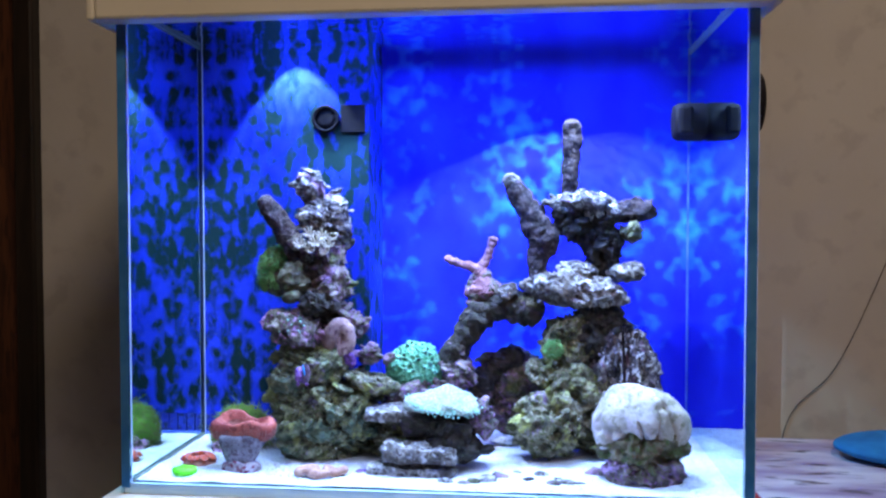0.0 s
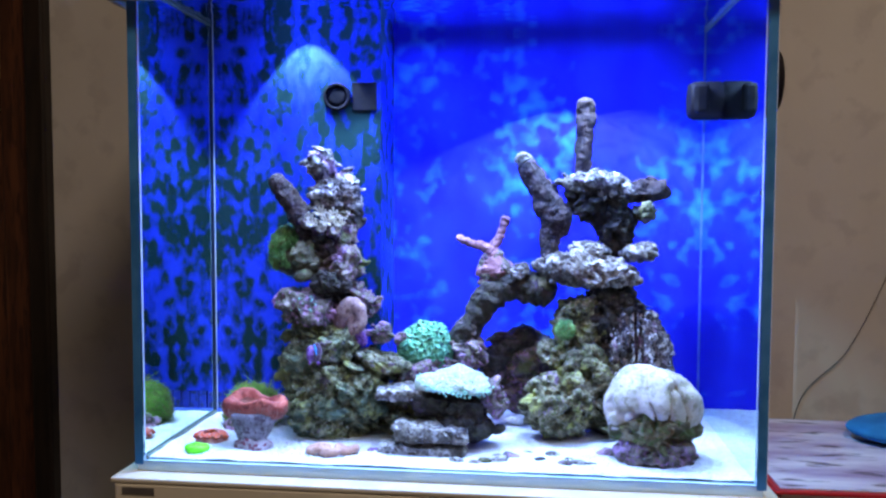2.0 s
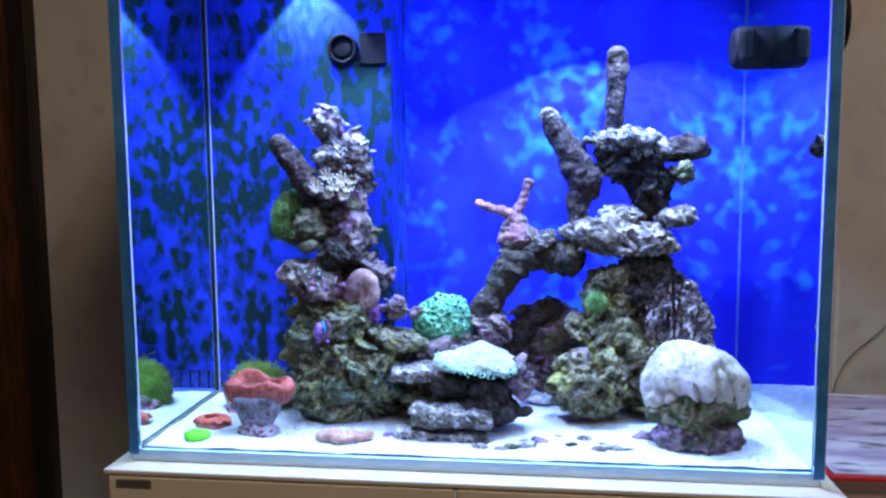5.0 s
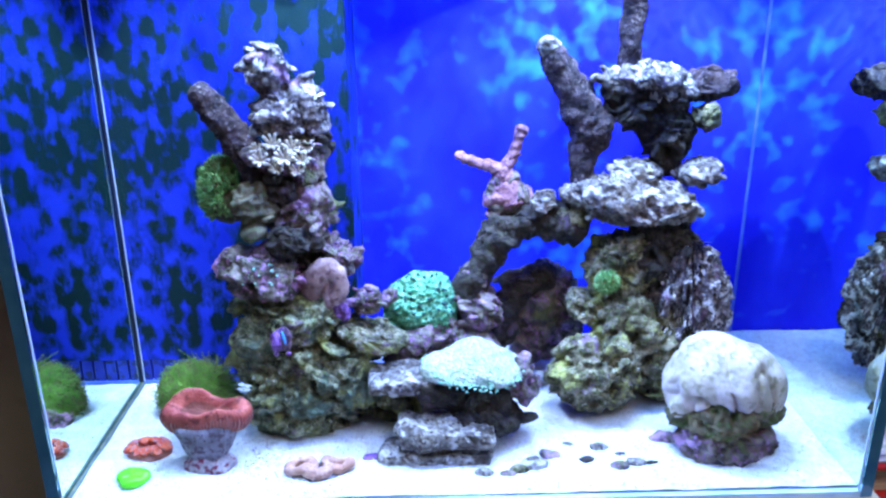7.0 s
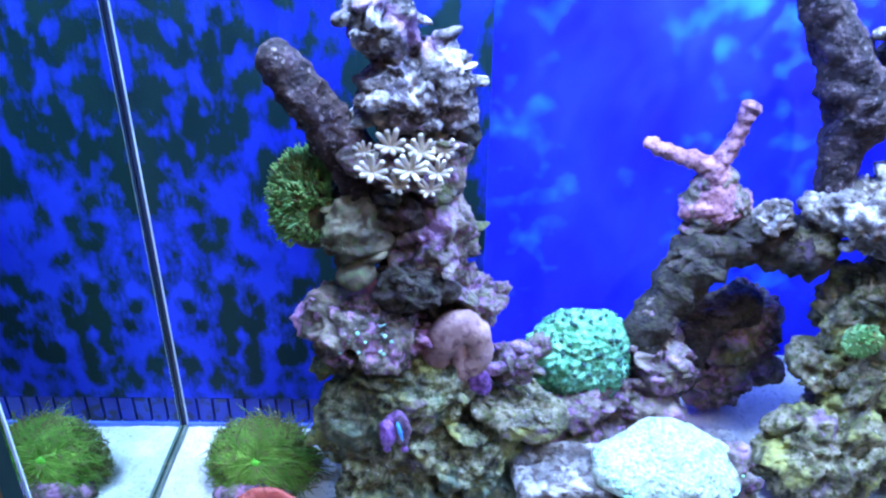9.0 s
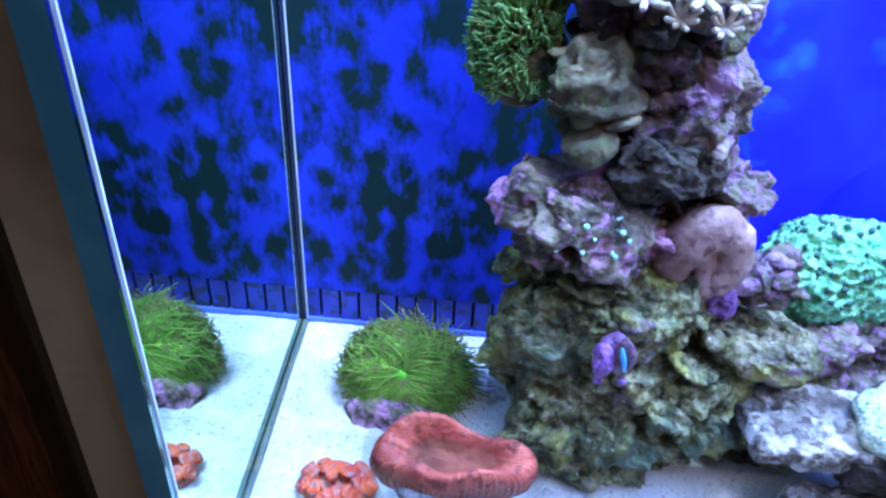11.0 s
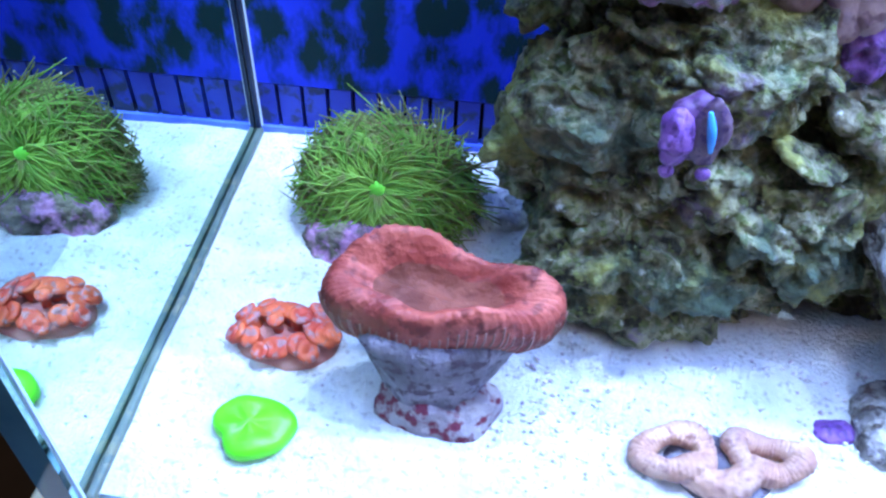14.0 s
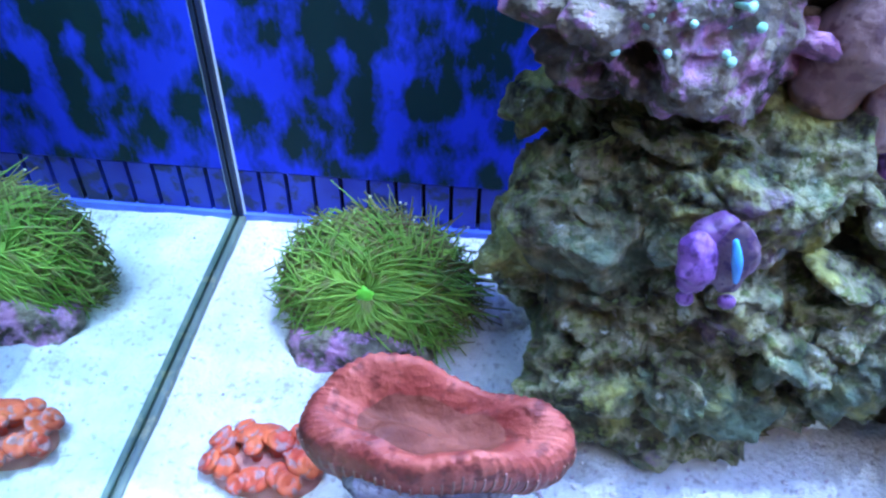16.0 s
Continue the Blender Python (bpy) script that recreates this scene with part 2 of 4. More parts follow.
def caustic_tint():
    """Paints caustics into the water's tint: noise lines let light through, gaps dim it."""
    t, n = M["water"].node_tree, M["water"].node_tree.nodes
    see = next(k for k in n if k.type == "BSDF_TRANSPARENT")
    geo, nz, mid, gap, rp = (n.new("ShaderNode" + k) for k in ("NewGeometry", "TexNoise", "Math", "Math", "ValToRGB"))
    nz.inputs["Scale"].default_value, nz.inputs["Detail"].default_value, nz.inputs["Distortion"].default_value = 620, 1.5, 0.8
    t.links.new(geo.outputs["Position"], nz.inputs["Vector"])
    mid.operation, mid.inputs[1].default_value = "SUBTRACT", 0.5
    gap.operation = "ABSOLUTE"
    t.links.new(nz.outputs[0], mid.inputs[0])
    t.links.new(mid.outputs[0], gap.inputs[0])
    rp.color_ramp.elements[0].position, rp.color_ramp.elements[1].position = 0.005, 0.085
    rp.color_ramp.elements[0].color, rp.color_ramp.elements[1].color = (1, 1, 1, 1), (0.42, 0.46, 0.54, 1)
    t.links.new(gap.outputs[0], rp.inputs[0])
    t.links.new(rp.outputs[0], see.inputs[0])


caustic_tint()


def crust(key, color, scale, low, high, shift=0.0):
    """Grows patches of another colour on a surface."""
    t, n = M[key].node_tree, M[key].node_tree.nodes
    b = n["Principled BSDF"]
    base = b.inputs["Base Color"].links[0].from_socket
    geo, add, nz, rp, mx = (n.new("ShaderNode" + k) for k in ("NewGeometry", "VectorMath", "TexNoise", "ValToRGB", "Mix"))
    add.inputs[1].default_value = (shift, shift * 0.7, shift * 1.3)
    t.links.new(geo.outputs["Position"], add.inputs[0])
    t.links.new(add.outputs[0], nz.inputs["Vector"])
    nz.inputs["Scale"].default_value, nz.inputs["Detail"].default_value, nz.inputs["Roughness"].default_value = scale, 5, 0.6
    rp.color_ramp.elements[0].position, rp.color_ramp.elements[1].position = low, high
    t.links.new(nz.outputs[0], rp.inputs[0])
    mx.data_type = "RGBA"
    t.links.new(rp.outputs[0], mx.inputs[0])
    t.links.new(base, mx.inputs[6])
    mx.inputs[7].default_value = (*color, 1)
    t.links.new(mx.outputs[2], b.inputs["Base Color"])


for key in ("rock_olive", "rock"):
    crust(key, (0.34, 0.34, 0.10), 34, 0.54, 0.63, 3.0)
    crust(key, (0.24, 0.15, 0.26), 30, 0.63, 0.71, 9.0)
    crust(key, (0.50, 0.48, 0.40), 160, 0.64, 0.70, 5.0)
crust("rock_olive", (0.10, 0.15, 0.10), 22, 0.52, 0.62, 1.0)
crust("rock_pink", (0.62, 0.30, 0.52), 40, 0.53, 0.60, 2.0)
crust("rock_purple", (0.40, 0.24, 0.40), 45, 0.56, 0.64, 4.0)
crust("rock_purple", (0.12, 0.13, 0.05), 30, 0.56, 0.66, 7.0)
crust("rock_pale", (0.54, 0.50, 0.49), 70, 0.54, 0.62, 6.0)
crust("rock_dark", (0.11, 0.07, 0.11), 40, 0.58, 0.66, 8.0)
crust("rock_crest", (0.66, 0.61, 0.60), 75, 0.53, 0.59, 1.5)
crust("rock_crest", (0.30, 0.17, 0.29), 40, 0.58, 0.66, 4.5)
crust("leather", (0.60, 0.52, 0.50), 26, 0.48, 0.60, 2.0)
crust("leather", (0.30, 0.26, 0.17), 36, 0.56, 0.68, 5.0)
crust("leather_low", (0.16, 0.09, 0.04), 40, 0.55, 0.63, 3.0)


def algae_panel():
    """Blue plastic overgrown with blackish green algae, in runs above and round spots below."""
    m = mat("algae_panel", (0.011, 0.024, 0.49), (0.027, 0.064, 0.78), None, 9, 0.5, 0.5, 0.05, 60, 0.001)
    t, n = m.node_tree, m.node_tree.nodes
    b = n["Principled BSDF"]
    base = b.inputs["Base Color"].links[0].from_socket
    geo, mp = n.new("ShaderNodeNewGeometry"), n.new("ShaderNodeMapping")
    mp.inputs["Scale"].default_value = (1, 1, 0.48)
    t.links.new(geo.outputs["Position"], mp.inputs[0])
    nz, vo = n.new("ShaderNodeTexNoise"), n.new("ShaderNodeTexVoronoi")
    nz.inputs["Scale"].default_value, nz.inputs["Detail"].default_value, nz.inputs["Roughness"].default_value = 80, 6, 0.62
    vo.inputs["Scale"].default_value = 64
    vo.feature = "SMOOTH_F1"
    vo.inputs["Smoothness"].default_value = 0.3
    t.links.new(mp.outputs[0], nz.inputs["Vector"])
    t.links.new(geo.outputs["Position"], vo.inputs["Vector"])
    sub = n.new("ShaderNodeMath")
    sub.operation = "MULTIPLY_ADD"
    t.links.new(vo.outputs["Distance"], sub.inputs[0])
    sub.inputs[1].default_value = -0.27
    t.links.new(nz.outputs[0], sub.inputs[2])
    big, more = n.new("ShaderNodeTexNoise"), n.new("ShaderNodeMath")
    big.inputs["Scale"].default_value, big.inputs["Detail"].default_value = 24, 3
    t.links.new(mp.outputs[0], big.inputs["Vector"])
    more.operation = "MULTIPLY_ADD"
    t.links.new(big.outputs[0], more.inputs[0])
    more.inputs[1].default_value = 0.45
    t.links.new(sub.outputs[0], more.inputs[2])
    rp = n.new("ShaderNodeValToRGB")
    rp.color_ramp.elements[0].position, rp.color_ramp.elements[1].position = 0.50, 0.66
    t.links.new(more.outputs[0], rp.inputs[0])
    mx = n.new("ShaderNodeMix")
    mx.data_type = "RGBA"
    t.links.new(rp.outputs[0], mx.inputs[0])
    t.links.new(base, mx.inputs[6])
    mx.inputs[7].default_value = (0.009, 0.033, 0.038, 1)
    t.links.new(mx.outputs[2], b.inputs["Base Color"])
    b.inputs["Specular IOR Level"].default_value = 0.08
    return m


M["algae"] = algae_panel()


def dapple_panel():
    """Blue plastic with soft, paler blotches: caustic light painted into the colour."""
    m = M["blue"]
    t, n = m.node_tree, m.node_tree.nodes
    b = n["Principled BSDF"]
    base = b.inputs["Base Color"].links[0].from_socket
    geo, nz, big, mul, rp, mx = (n.new(k) for k in ("ShaderNodeNewGeometry", "ShaderNodeTexNoise", "ShaderNodeTexNoise", "ShaderNodeMath", "ShaderNodeValToRGB", "ShaderNodeMix"))
    nz.inputs["Scale"].default_value, nz.inputs["Detail"].default_value, nz.inputs["Distortion"].default_value = 52, 1.5, 0.15
    big.inputs["Scale"].default_value, big.inputs["Detail"].default_value = 9, 1
    t.links.new(geo.outputs["Position"], nz.inputs["Vector"])
    t.links.new(geo.outputs["Position"], big.inputs["Vector"])
    mul.operation = "MULTIPLY"
    t.links.new(nz.outputs[0], mul.inputs[0])
    t.links.new(big.outputs[0], mul.inputs[1])
    rp.color_ramp.elements[0].position, rp.color_ramp.elements[1].position = 0.30, 0.49
    t.links.new(mul.outputs[0], rp.inputs[0])
    mx.data_type = "RGBA"
    t.links.new(rp.outputs[0], mx.inputs[0])
    t.links.new(base, mx.inputs[6])
    mx.inputs[7].default_value = (0.045, 0.24, 0.95, 1)
    b.inputs["Specular IOR Level"].default_value = 0.06
    t.links.new(mx.outputs[2], b.inputs["Base Color"])


dapple_panel()

# ---- builders ----


def part(name, bm, material, parent=None, label="", smooth=True):
    """Links a bmesh as one mesh object, as a part of parent or on its own."""
    me = bpy.data.meshes.new(name)
    bm.to_mesh(me)
    bm.free()
    if smooth:
        me.polygons.foreach_set("use_smooth", [True] * len(me.polygons))
    me.materials.append(M[material] if isinstance(material, str) else material)
    ob = new(name, me)
    if parent:
        ob.parent = parent
    if label:
        ob["label"] = label
    return ob


def thing(name, label, category, at=(0, 0, 0), group="", kind=""):
    ob = new(name)
    ob.location = at
    ob.empty_display_size = 0.01
    return tagged(ob, label, category, group, kind)


def box(x0, x1, y0, y1, z0, z1, bevel=0.0, bm=None):
    bm = bm or bmesh.new()
    r = bmesh.ops.create_cube(bm, size=1, matrix=Matrix.LocRotScale(((x0 + x1) / 2, (y0 + y1) / 2, (z0 + z1) / 2), None, (x1 - x0, y1 - y0, z1 - z0)))
    if bevel:
        bmesh.ops.bevel(bm, geom=list({e for v in r["verts"] for e in v.link_edges}), offset=bevel, segments=2, affect="EDGES", profile=0.5)
    return bm


def lump(radii, seed=0, sub=5, big=0.35, mid=0.25, pits=0.25, fine=0.1, size=1.0, turn=0.0, bm=None, at=(0, 0, 0)):
    """A soft, knobbly lump about its own centre; sizes of the relief are in metres."""
    bm = bm or bmesh.new()
    made = bmesh.ops.create_icosphere(bm, subdivisions=sub, radius=1)["verts"]
    off = Vector((seed * 3.17, seed * 1.31, seed * 2.23))
    r = Vector(radii)
    least = min(radii)
    spin = Matrix.Rotation(radians(turn), 3, "Y")
    for v in made:
        d = v.co.normalized()
        p = Vector((d.x * r.x, d.y * r.y, d.z * r.z))
        q = p / size + off
        k = big * noise.noise(q * 28) * 1.4 + mid * noise.noise(q * 75)
        if pits:
            k += pits * (min(noise.voronoi(q * 95)[0][0], 0.75) - 0.45) * -0.9
            k -= pits * 1.2 * max(0.0, noise.noise(q * 130 + off) - 0.25)
        k += fine * noise.noise(q * 210)
        v.co = spin @ (p + d * k * least) + Vector(at)
    return bm


def jag(radii, seed, sub, power=1.0, turn=0.0, bm=None, at=(0, 0, 0), lean=0.0, square=0.0, ledge=0.0):
    """A sharp-edged, porous lump: crests and creases at three sizes, and deep holes."""
    bm = bm or bmesh.new()
    made = bmesh.ops.create_icosphere(bm, subdivisions=sub, radius=1)["verts"]
    off = Vector((seed * 3.17 % 50, seed * 1.31 % 50, seed * 2.23 % 50))
    r = Vector(radii)
    amp = power * min(1.0, min(radii) / 0.024)
    spin = Matrix.Rotation(radians(turn), 3, "Y") @ Matrix.Rotation(radians(lean), 3, "X")
    f = noise.noise
    for v in made:
        d = v.co.normalized()
        g = max(abs(d.x), abs(d.y), abs(d.z)) ** -square
        p = Vector((d.x * r.x, d.y * r.y, d.z * r.z)) * g
        q = p + off
        q = q + Vector((f(q * 40), f(q * 40 + Vector((7, 0, 0))), f(q * 40 + Vector((0, 7, 0))))) * 0.006
        k = 0.0095 * f(q * 22) + 0.0075 * (0.42 - abs(f(q * 46)) * 2) + 0.0048 * (0.42 - abs(f(q * 105)) * 2) + 0.0022 * (0.4 - abs(f(q * 230)) * 2) + 0.0011 * f(q * 520)
        if ledge:
            k += ledge * (0.0085 * f(Vector((q.x * 17, q.y * 17, q.z * 62))) - 0.020 * max(0.0, f(q * 34 + off) - 0.22))
        h = f(q * 80 + off)
        if h > 0.28:
            k -= (h - 0.28) * 0.030
        v.co = spin @ (p + d * max(k * amp, -0.8 * p.length)) + Vector(at)
    return bm


def crag(radii, seed, n=16, turn=0.0, power=1.0, square=0.0, near=False):
    """A jagged, crusted rock: a porous core with flaky lumps grown on it."""
    src = random.Random(seed)
    bm = jag([r * 0.90 for r in radii], seed, 6 if near or max(radii) > 0.034 else 5, power, turn, square=square, ledge=1.0 if near else 0.3)
    spin = Matrix.Rotation(radians(turn), 3, "Y")
    least = min(radii)
    for i in range(n):
        h = 1 - 2 * (i + 0.5) / n
        a = i * 2.39996 + src.uniform(-0.6, 0.6)
        w = math.sqrt(max(0.0, 1 - h * h))
        d = Vector((w * math.cos(a) * radii[0], w * math.sin(a) * radii[1], h * radii[2])) * src.uniform(0.70, 0.92)
        k = least * src.uniform(0.16, 0.44)
        jag((k * src.uniform(0.9, 1.7), k * src.uniform(0.8, 1.2), k * src.uniform(0.35, 0.8)), seed * 31 + i, 5 if near and k > 0.005 else 4, (2.4 if near else 1.7) * power, src.uniform(-40, 40), bm, spin @ d, src.uniform(-30, 30))
    return bm


def stone(name, at, radii, seed, material="rock", label="", category="rock", group="live rocks", turn=0.0, n=16, square=0.0, near=False, **relief):
    bm = lump(radii, seed, turn=turn, **relief) if relief else crag(radii, seed, n, turn, square=square, near=near)
    ob = part(name, bm, material)
    ob.location = at
    return tagged(ob, label or "porous grey-brown live rock with pits and olive algae", category, group)


def spline(points, per=8):
    """Points along a smooth line through those given (with radius as a fourth number)."""
    pts = [Vector(p) for p in points]
    out = []
    for i in range(len(pts) - 1):
        a, b, c, d = pts[max(i - 1, 0)], pts[i], pts[i + 1], pts[min(i + 2, len(pts) - 1)]
        for k in range(per):
            t = k / per
            out.append(0.5 * ((2 * b) + (c - a) * t + (2 * a - 5 * b + 4 * c - d) * t * t + (3 * b - a - 3 * c + d) * t ** 3))
    return out + [pts[-1]]


def tube(points, bm=None, seg=14, per=8, rough=0.0, freq=90.0, seed=0, flat=1.0, closed=False, rib=0.0):
    """A round limb along points of x, y, z and radius, with rounded ends."""
    bm = bm or bmesh.new()
    line = spline(points, per)
    n = len(line)
    if not closed:
        a, b = line[0], line[-1]
        da, db = (line[1] - a).to_3d().normalized(), (line[-2] - b).to_3d().normalized()
        head = [Vector((*(a.to_3d() - da * a.w * f), a.w * g)) for f, g in ((0.55, 0.35), (0.35, 0.75))]
        tail = [Vector((*(b.to_3d() - db * b.w * f), b.w * g)) for f, g in ((0.35, 0.75), (0.55, 0.35))]
        line = head + line + tail
        n = len(line)
    rings, side = [], None
    off = Vector((seed * 1.7, seed * 2.9, seed))
    for i, p in enumerate(line):
        c = p.to_3d()
        way = (line[min(i + 1, n - 1)].to_3d() - line[max(i - 1, 0)].to_3d()).normalized()
        if side is None:
            side = way.orthogonal().normalized()
        side = (side - way * side.dot(way)).normalized()
        other = way.cross(side)
        ring = []
        for k in range(seg):
            t = 2 * math.pi * k / seg
            d = side * math.cos(t) + other * math.sin(t)
            q = c + d * p.w * (1 + rib * math.sin(i * 1.9))
            if rough:
                q += d * p.w * rough * (noise.noise(q * freq + off) + 0.6 * noise.noise(q * freq * 2.7 + off))
            q.z = c.z + (q.z - c.z) * flat
            ring.append(bm.verts.new(q))
        rings.append(ring)
    for a, b in zip(rings, rings[1:] + ([rings[0]] if closed else [])):
        for k in range(seg):
            bm.faces.new((a[k], a[(k + 1) % seg], b[(k + 1) % seg], b[k]))
    if not closed:
        bm.faces.new(rings[0][::-1])
        bm.faces.new(rings[-1])
    return bm


def lathe(profile, seg=72, warp=None, cap=True):
    """A turned body from rows of radius and height; warp(theta, row, x, y, z) bends it."""
    bm = bmesh.new()
    rings = []
    for j, (r, z) in enumerate(profile):
        ring = []
        for k in range(seg):
            t = 2 * math.pi * k / seg
            x, y, h = r * math.cos(t), r * math.sin(t), z
            if warp:
                x, y, h = warp(t, j / (len(profile) - 1), x, y, h)
            ring.append(bm.verts.new((x, y, h)))
        rings.append(ring)
    for a, b in zip(rings, rings[1:]):
        for k in range(seg):
            bm.faces.new((a[k], a[(k + 1) % seg], b[(k + 1) % seg], b[k]))
    if cap:
        bm.faces.new(rings[0][::-1])
        bm.faces.new(rings[-1])
    return bm


rng = random.Random(7)

# ---- the room ----
def plain(name, bm, material, label, category, kind="structure", smooth=False):
    return tagged(part(name, bm, material, None, "", smooth), label, category, "", kind)


plain("floor", box(-2.2, 2.4, -3.0, 0.62, -0.85, -0.75), "floor", "dark brown floor of the room", "floor")
plain("ceiling", box(-2.2, 2.4, -3.0, 0.62, 1.75, 1.85), "plaster", "pale plastered ceiling of the room", "ceiling")
plain("wall_north", box(-0.3565, 2.3, 0.45, 0.60, -0.75, 1.75), "plaster", "beige plastered wall behind the fish tank", "wall")
plain("wall_east", box(2.3, 2.4, -3.0, 0.60, -0.75, 1.75), "plaster", "beige plastered side wall", "wall")
plain("wall_west", box(-2.2, -2.1, -3.0, 0.60, -0.75, 1.75), "plaster", "beige plastered side wall", "wall")
plain("wall_south", box(-2.1, 2.3, -3.0, -2.9, -0.75, 1.75), "plaster", "beige plastered wall opposite the tank", "wall")

door = thing("door_1", "dark reddish brown wooden door with a glazed panel", "door", (0, 0, 0), "", "structure")
part("jamb", box(-0.389, -0.357, 0.43, 0.60, -0.75, 1.30, 0.004), "jamb", door, "nearly black door jamb", False)
part("stile", box(-0.450, -0.390, 0.46, 0.50, -0.745, 1.28, 0.003), "wood", door, "", False)
part("stile", box(-1.20, -1.12, 0.46, 0.50, -0.745, 1.28, 0.003), "wood", door, "", False)
part("lower_panel", box(-1.119, -0.451, 0.47, 0.49, -0.745, 0.40, 0.003), "wood", door, "", False)
part("rail", box(-1.119, -0.451, 0.46, 0.50, 0.402, 0.45, 0.003), "wood", door, "", False)
part("pane", box(-1.119, -0.451, 0.475, 0.482, 0.452, 1.28), "glow", door, "amber patterned glass pane", False)
plain("wall_door", box(-2.1, -1.201, 0.45, 0.60, -0.75, 1.75), "plaster", "beige plastered wall beside the door", "wall")
plain("lintel", box(-1.2, -0.357, 0.45, 0.60, 1.301, 1.75), "plaster", "beige plastered wall above the door", "wall")

# ---- cabinet, tank and hood ----
cab = thing("aquarium_cabinet", "cream laminate cabinet under the fish tank, two doors", "cabinet", (0.3, 0.13, -0.75))
def child(name, x0, x1, y0, y1, z0, z1, material, parent, bevel=0.002, label=""):
    px, py, pz = parent.matrix_basis.translation
    q = parent.parent
    while q:
        px, py, pz = px + q.location.x, py + q.location.y, pz + q.location.z
        q = q.parent
    return part(name, box(x0 - px, x1 - px, y0 - py, y1 - py, z0 - pz, z1 - pz, bevel), material, parent, label, False)


child("top", -0.008, 0.610, -0.022, 0.285, -0.006, -0.001, "cabinet", cab, 0.0015)
child("body", -0.004, 0.606, -0.002, 0.280, -0.75, -0.0062, "cabinet", cab)
child("door", -0.004, 0.2998, -0.0215, -0.003, -0.74, -0.0064, "cabinet", cab)
# added pale strip, painting the line of light in the door gap
child("gap_strip", 0.3001, 0.3019, -0.0205, -0.004, -0.74, -0.0064, "seam_bright", cab, 0.0, "pale strip painted for the light leaking between the doors")
child("door", 0.3022, 0.606, -0.0215, -0.003, -0.74, -0.0064, "cabinet", cab)

cab.location.z -= 0.005
W, D, DL, H = 0.60, 0.265, 0.178, 0.478
tank = thing("aquarium", "rimless glass fish tank with a blue back, filled with water", "aquarium", (0.3, 0.13, 0.0))
bm = bmesh.new()
bm.faces.new([bm.verts.new((x - 0.3, -0.13, z)) for x, z in ((0.0150, 0.0), (0.5897, 0.0), (0.5897, H), (0.0150, H))])
part("front_pane", bm, "glass", tank, "", False)
# opaque blue on the edges paints the light piped through the glass
for x0, x1 in ((0.0058, 0.0147), (0.590, 0.5985)):
    bm = bmesh.new()
    bm.faces.new([bm.verts.new((x - 0.3, -0.13, z)) for x, z in ((x0, 0.0), (x1, 0.0), (x1, H), (x0, H))])
    part("side_edge", bm, "edge", tank, "blue-green polished glass edge with piped light painted in", False)
for x in (0.0148, 0.5887, 0.0052, 0.5985):
    child("seam", x, x + 0.0010, 0.0020, 0.0030, 0.0, H, "seam_bright", tank, 0.0, "pale silicone seam")
for x in (0.0148, 0.5899, 0.0056, 0.5987):
    bm = bmesh.new()
    vs = [bm.verts.new((x - 0.3, y - 0.13, z)) for y, z in ((0.0016, 0.0), (D, 0.0), (D, H), (0.0016, H))]
    bm.faces.new(vs if x < 0.3 else vs[::-1])
    bmesh.ops.recalc_face_normals(bm, faces=bm.faces)
    for f in bm.faces:
        if (f.normal.x > 0) == (x < 0.3):
            f.normal_flip()
    part("side_pane", bm, "side_glass" if 0.01 < x < 0.595 else "outer_glass", tank, "", False)
child("base_pane", 0.0084, 0.5962, 0.0010, D, -0.0058, 0.0042, "base_glass", tank, 0.0, "pale cyan glass bottom")
# the panel's colour carries painted dapples of caustic light
child("back_panel", 0.0082, 0.5965, D, D + 0.008, 0.0, H, "blue", tank, 0.0, "blue plastic back panel with painted light dapples")
bm = bmesh.new()
bm.faces.new([bm.verts.new((x - 0.3, y - 0.13, 0.462)) for x, y in ((0.0149, 0.0063), (0.5898, 0.0063), (0.5898, D), (0.0149, D))])
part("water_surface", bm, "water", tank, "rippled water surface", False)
for x in (0.0152,):
    child("bottom_seam", x, x + 0.0026, 0.0030, D - 0.004, 0.0045, 0.0088, "seam_dark" if x < 0.3 else "silicone", tank, 0.0008, "grey-green silicone seam along the bottom")
for x, m in ((0.0150, "seam_dark"), (0.5882, "silicone")):
    child("waterline", x, x + 0.0014, 0.0030, D - 0.002, 0.4585, 0.4612, m, tank, 0.0, "pale line where the water meets the glass")
child("back_seam", 0.5886, 0.5898, D - 0.002, D - 0.0005, 0.0, H, "rail", tank, 0.0, "pale blue silicone seam")

weir = thing("overflow_box", "blue filter box in the tank's back corner, overgrown with dark algae", "filter box", (0.11, 0.22, 0.0))
child("front_panel", 0.0152, 0.215, DL, DL + 0.004, 0.030, H, "algae", weir, 0.0005)
child("side_panel", 0.211, 0.215, DL + 0.0042, D - 0.0005, 0.0, H, "algae", weir, 0.0)
# black sheet stands in for the shade inside the slots
child("slot_dark", 0.0152, 0.2105, DL + 0.006, DL + 0.009, 0.0, 0.0298, "black", weir, 0.0, "black sheet put in for the shade behind the slots")
child("foot_rail", 0.0152, 0.215, DL - 0.0015, DL + 0.004, 0.0, 0.0092, "rail", weir, 0.0, "pale blue foot rail")
for i in range(18):
    x = 0.0155 + i * 0.0107
    child("slat", x, x + 0.0090, DL + 0.0002, DL + 0.0042, 0.0094, 0.0298, "slat", weir, 0.0)
child("seam", 0.0152, 0.0170, DL - 0.0024, DL - 0.0004, 0.0, H, "seam_deep", weir, 0.0, "dark silicone seam")
child("seam_edge", 0.0171, 0.0177, DL - 0.0012, DL - 0.0004, 0.0, H, "seam_bright", weir, 0.0, "bright edge of the seam")

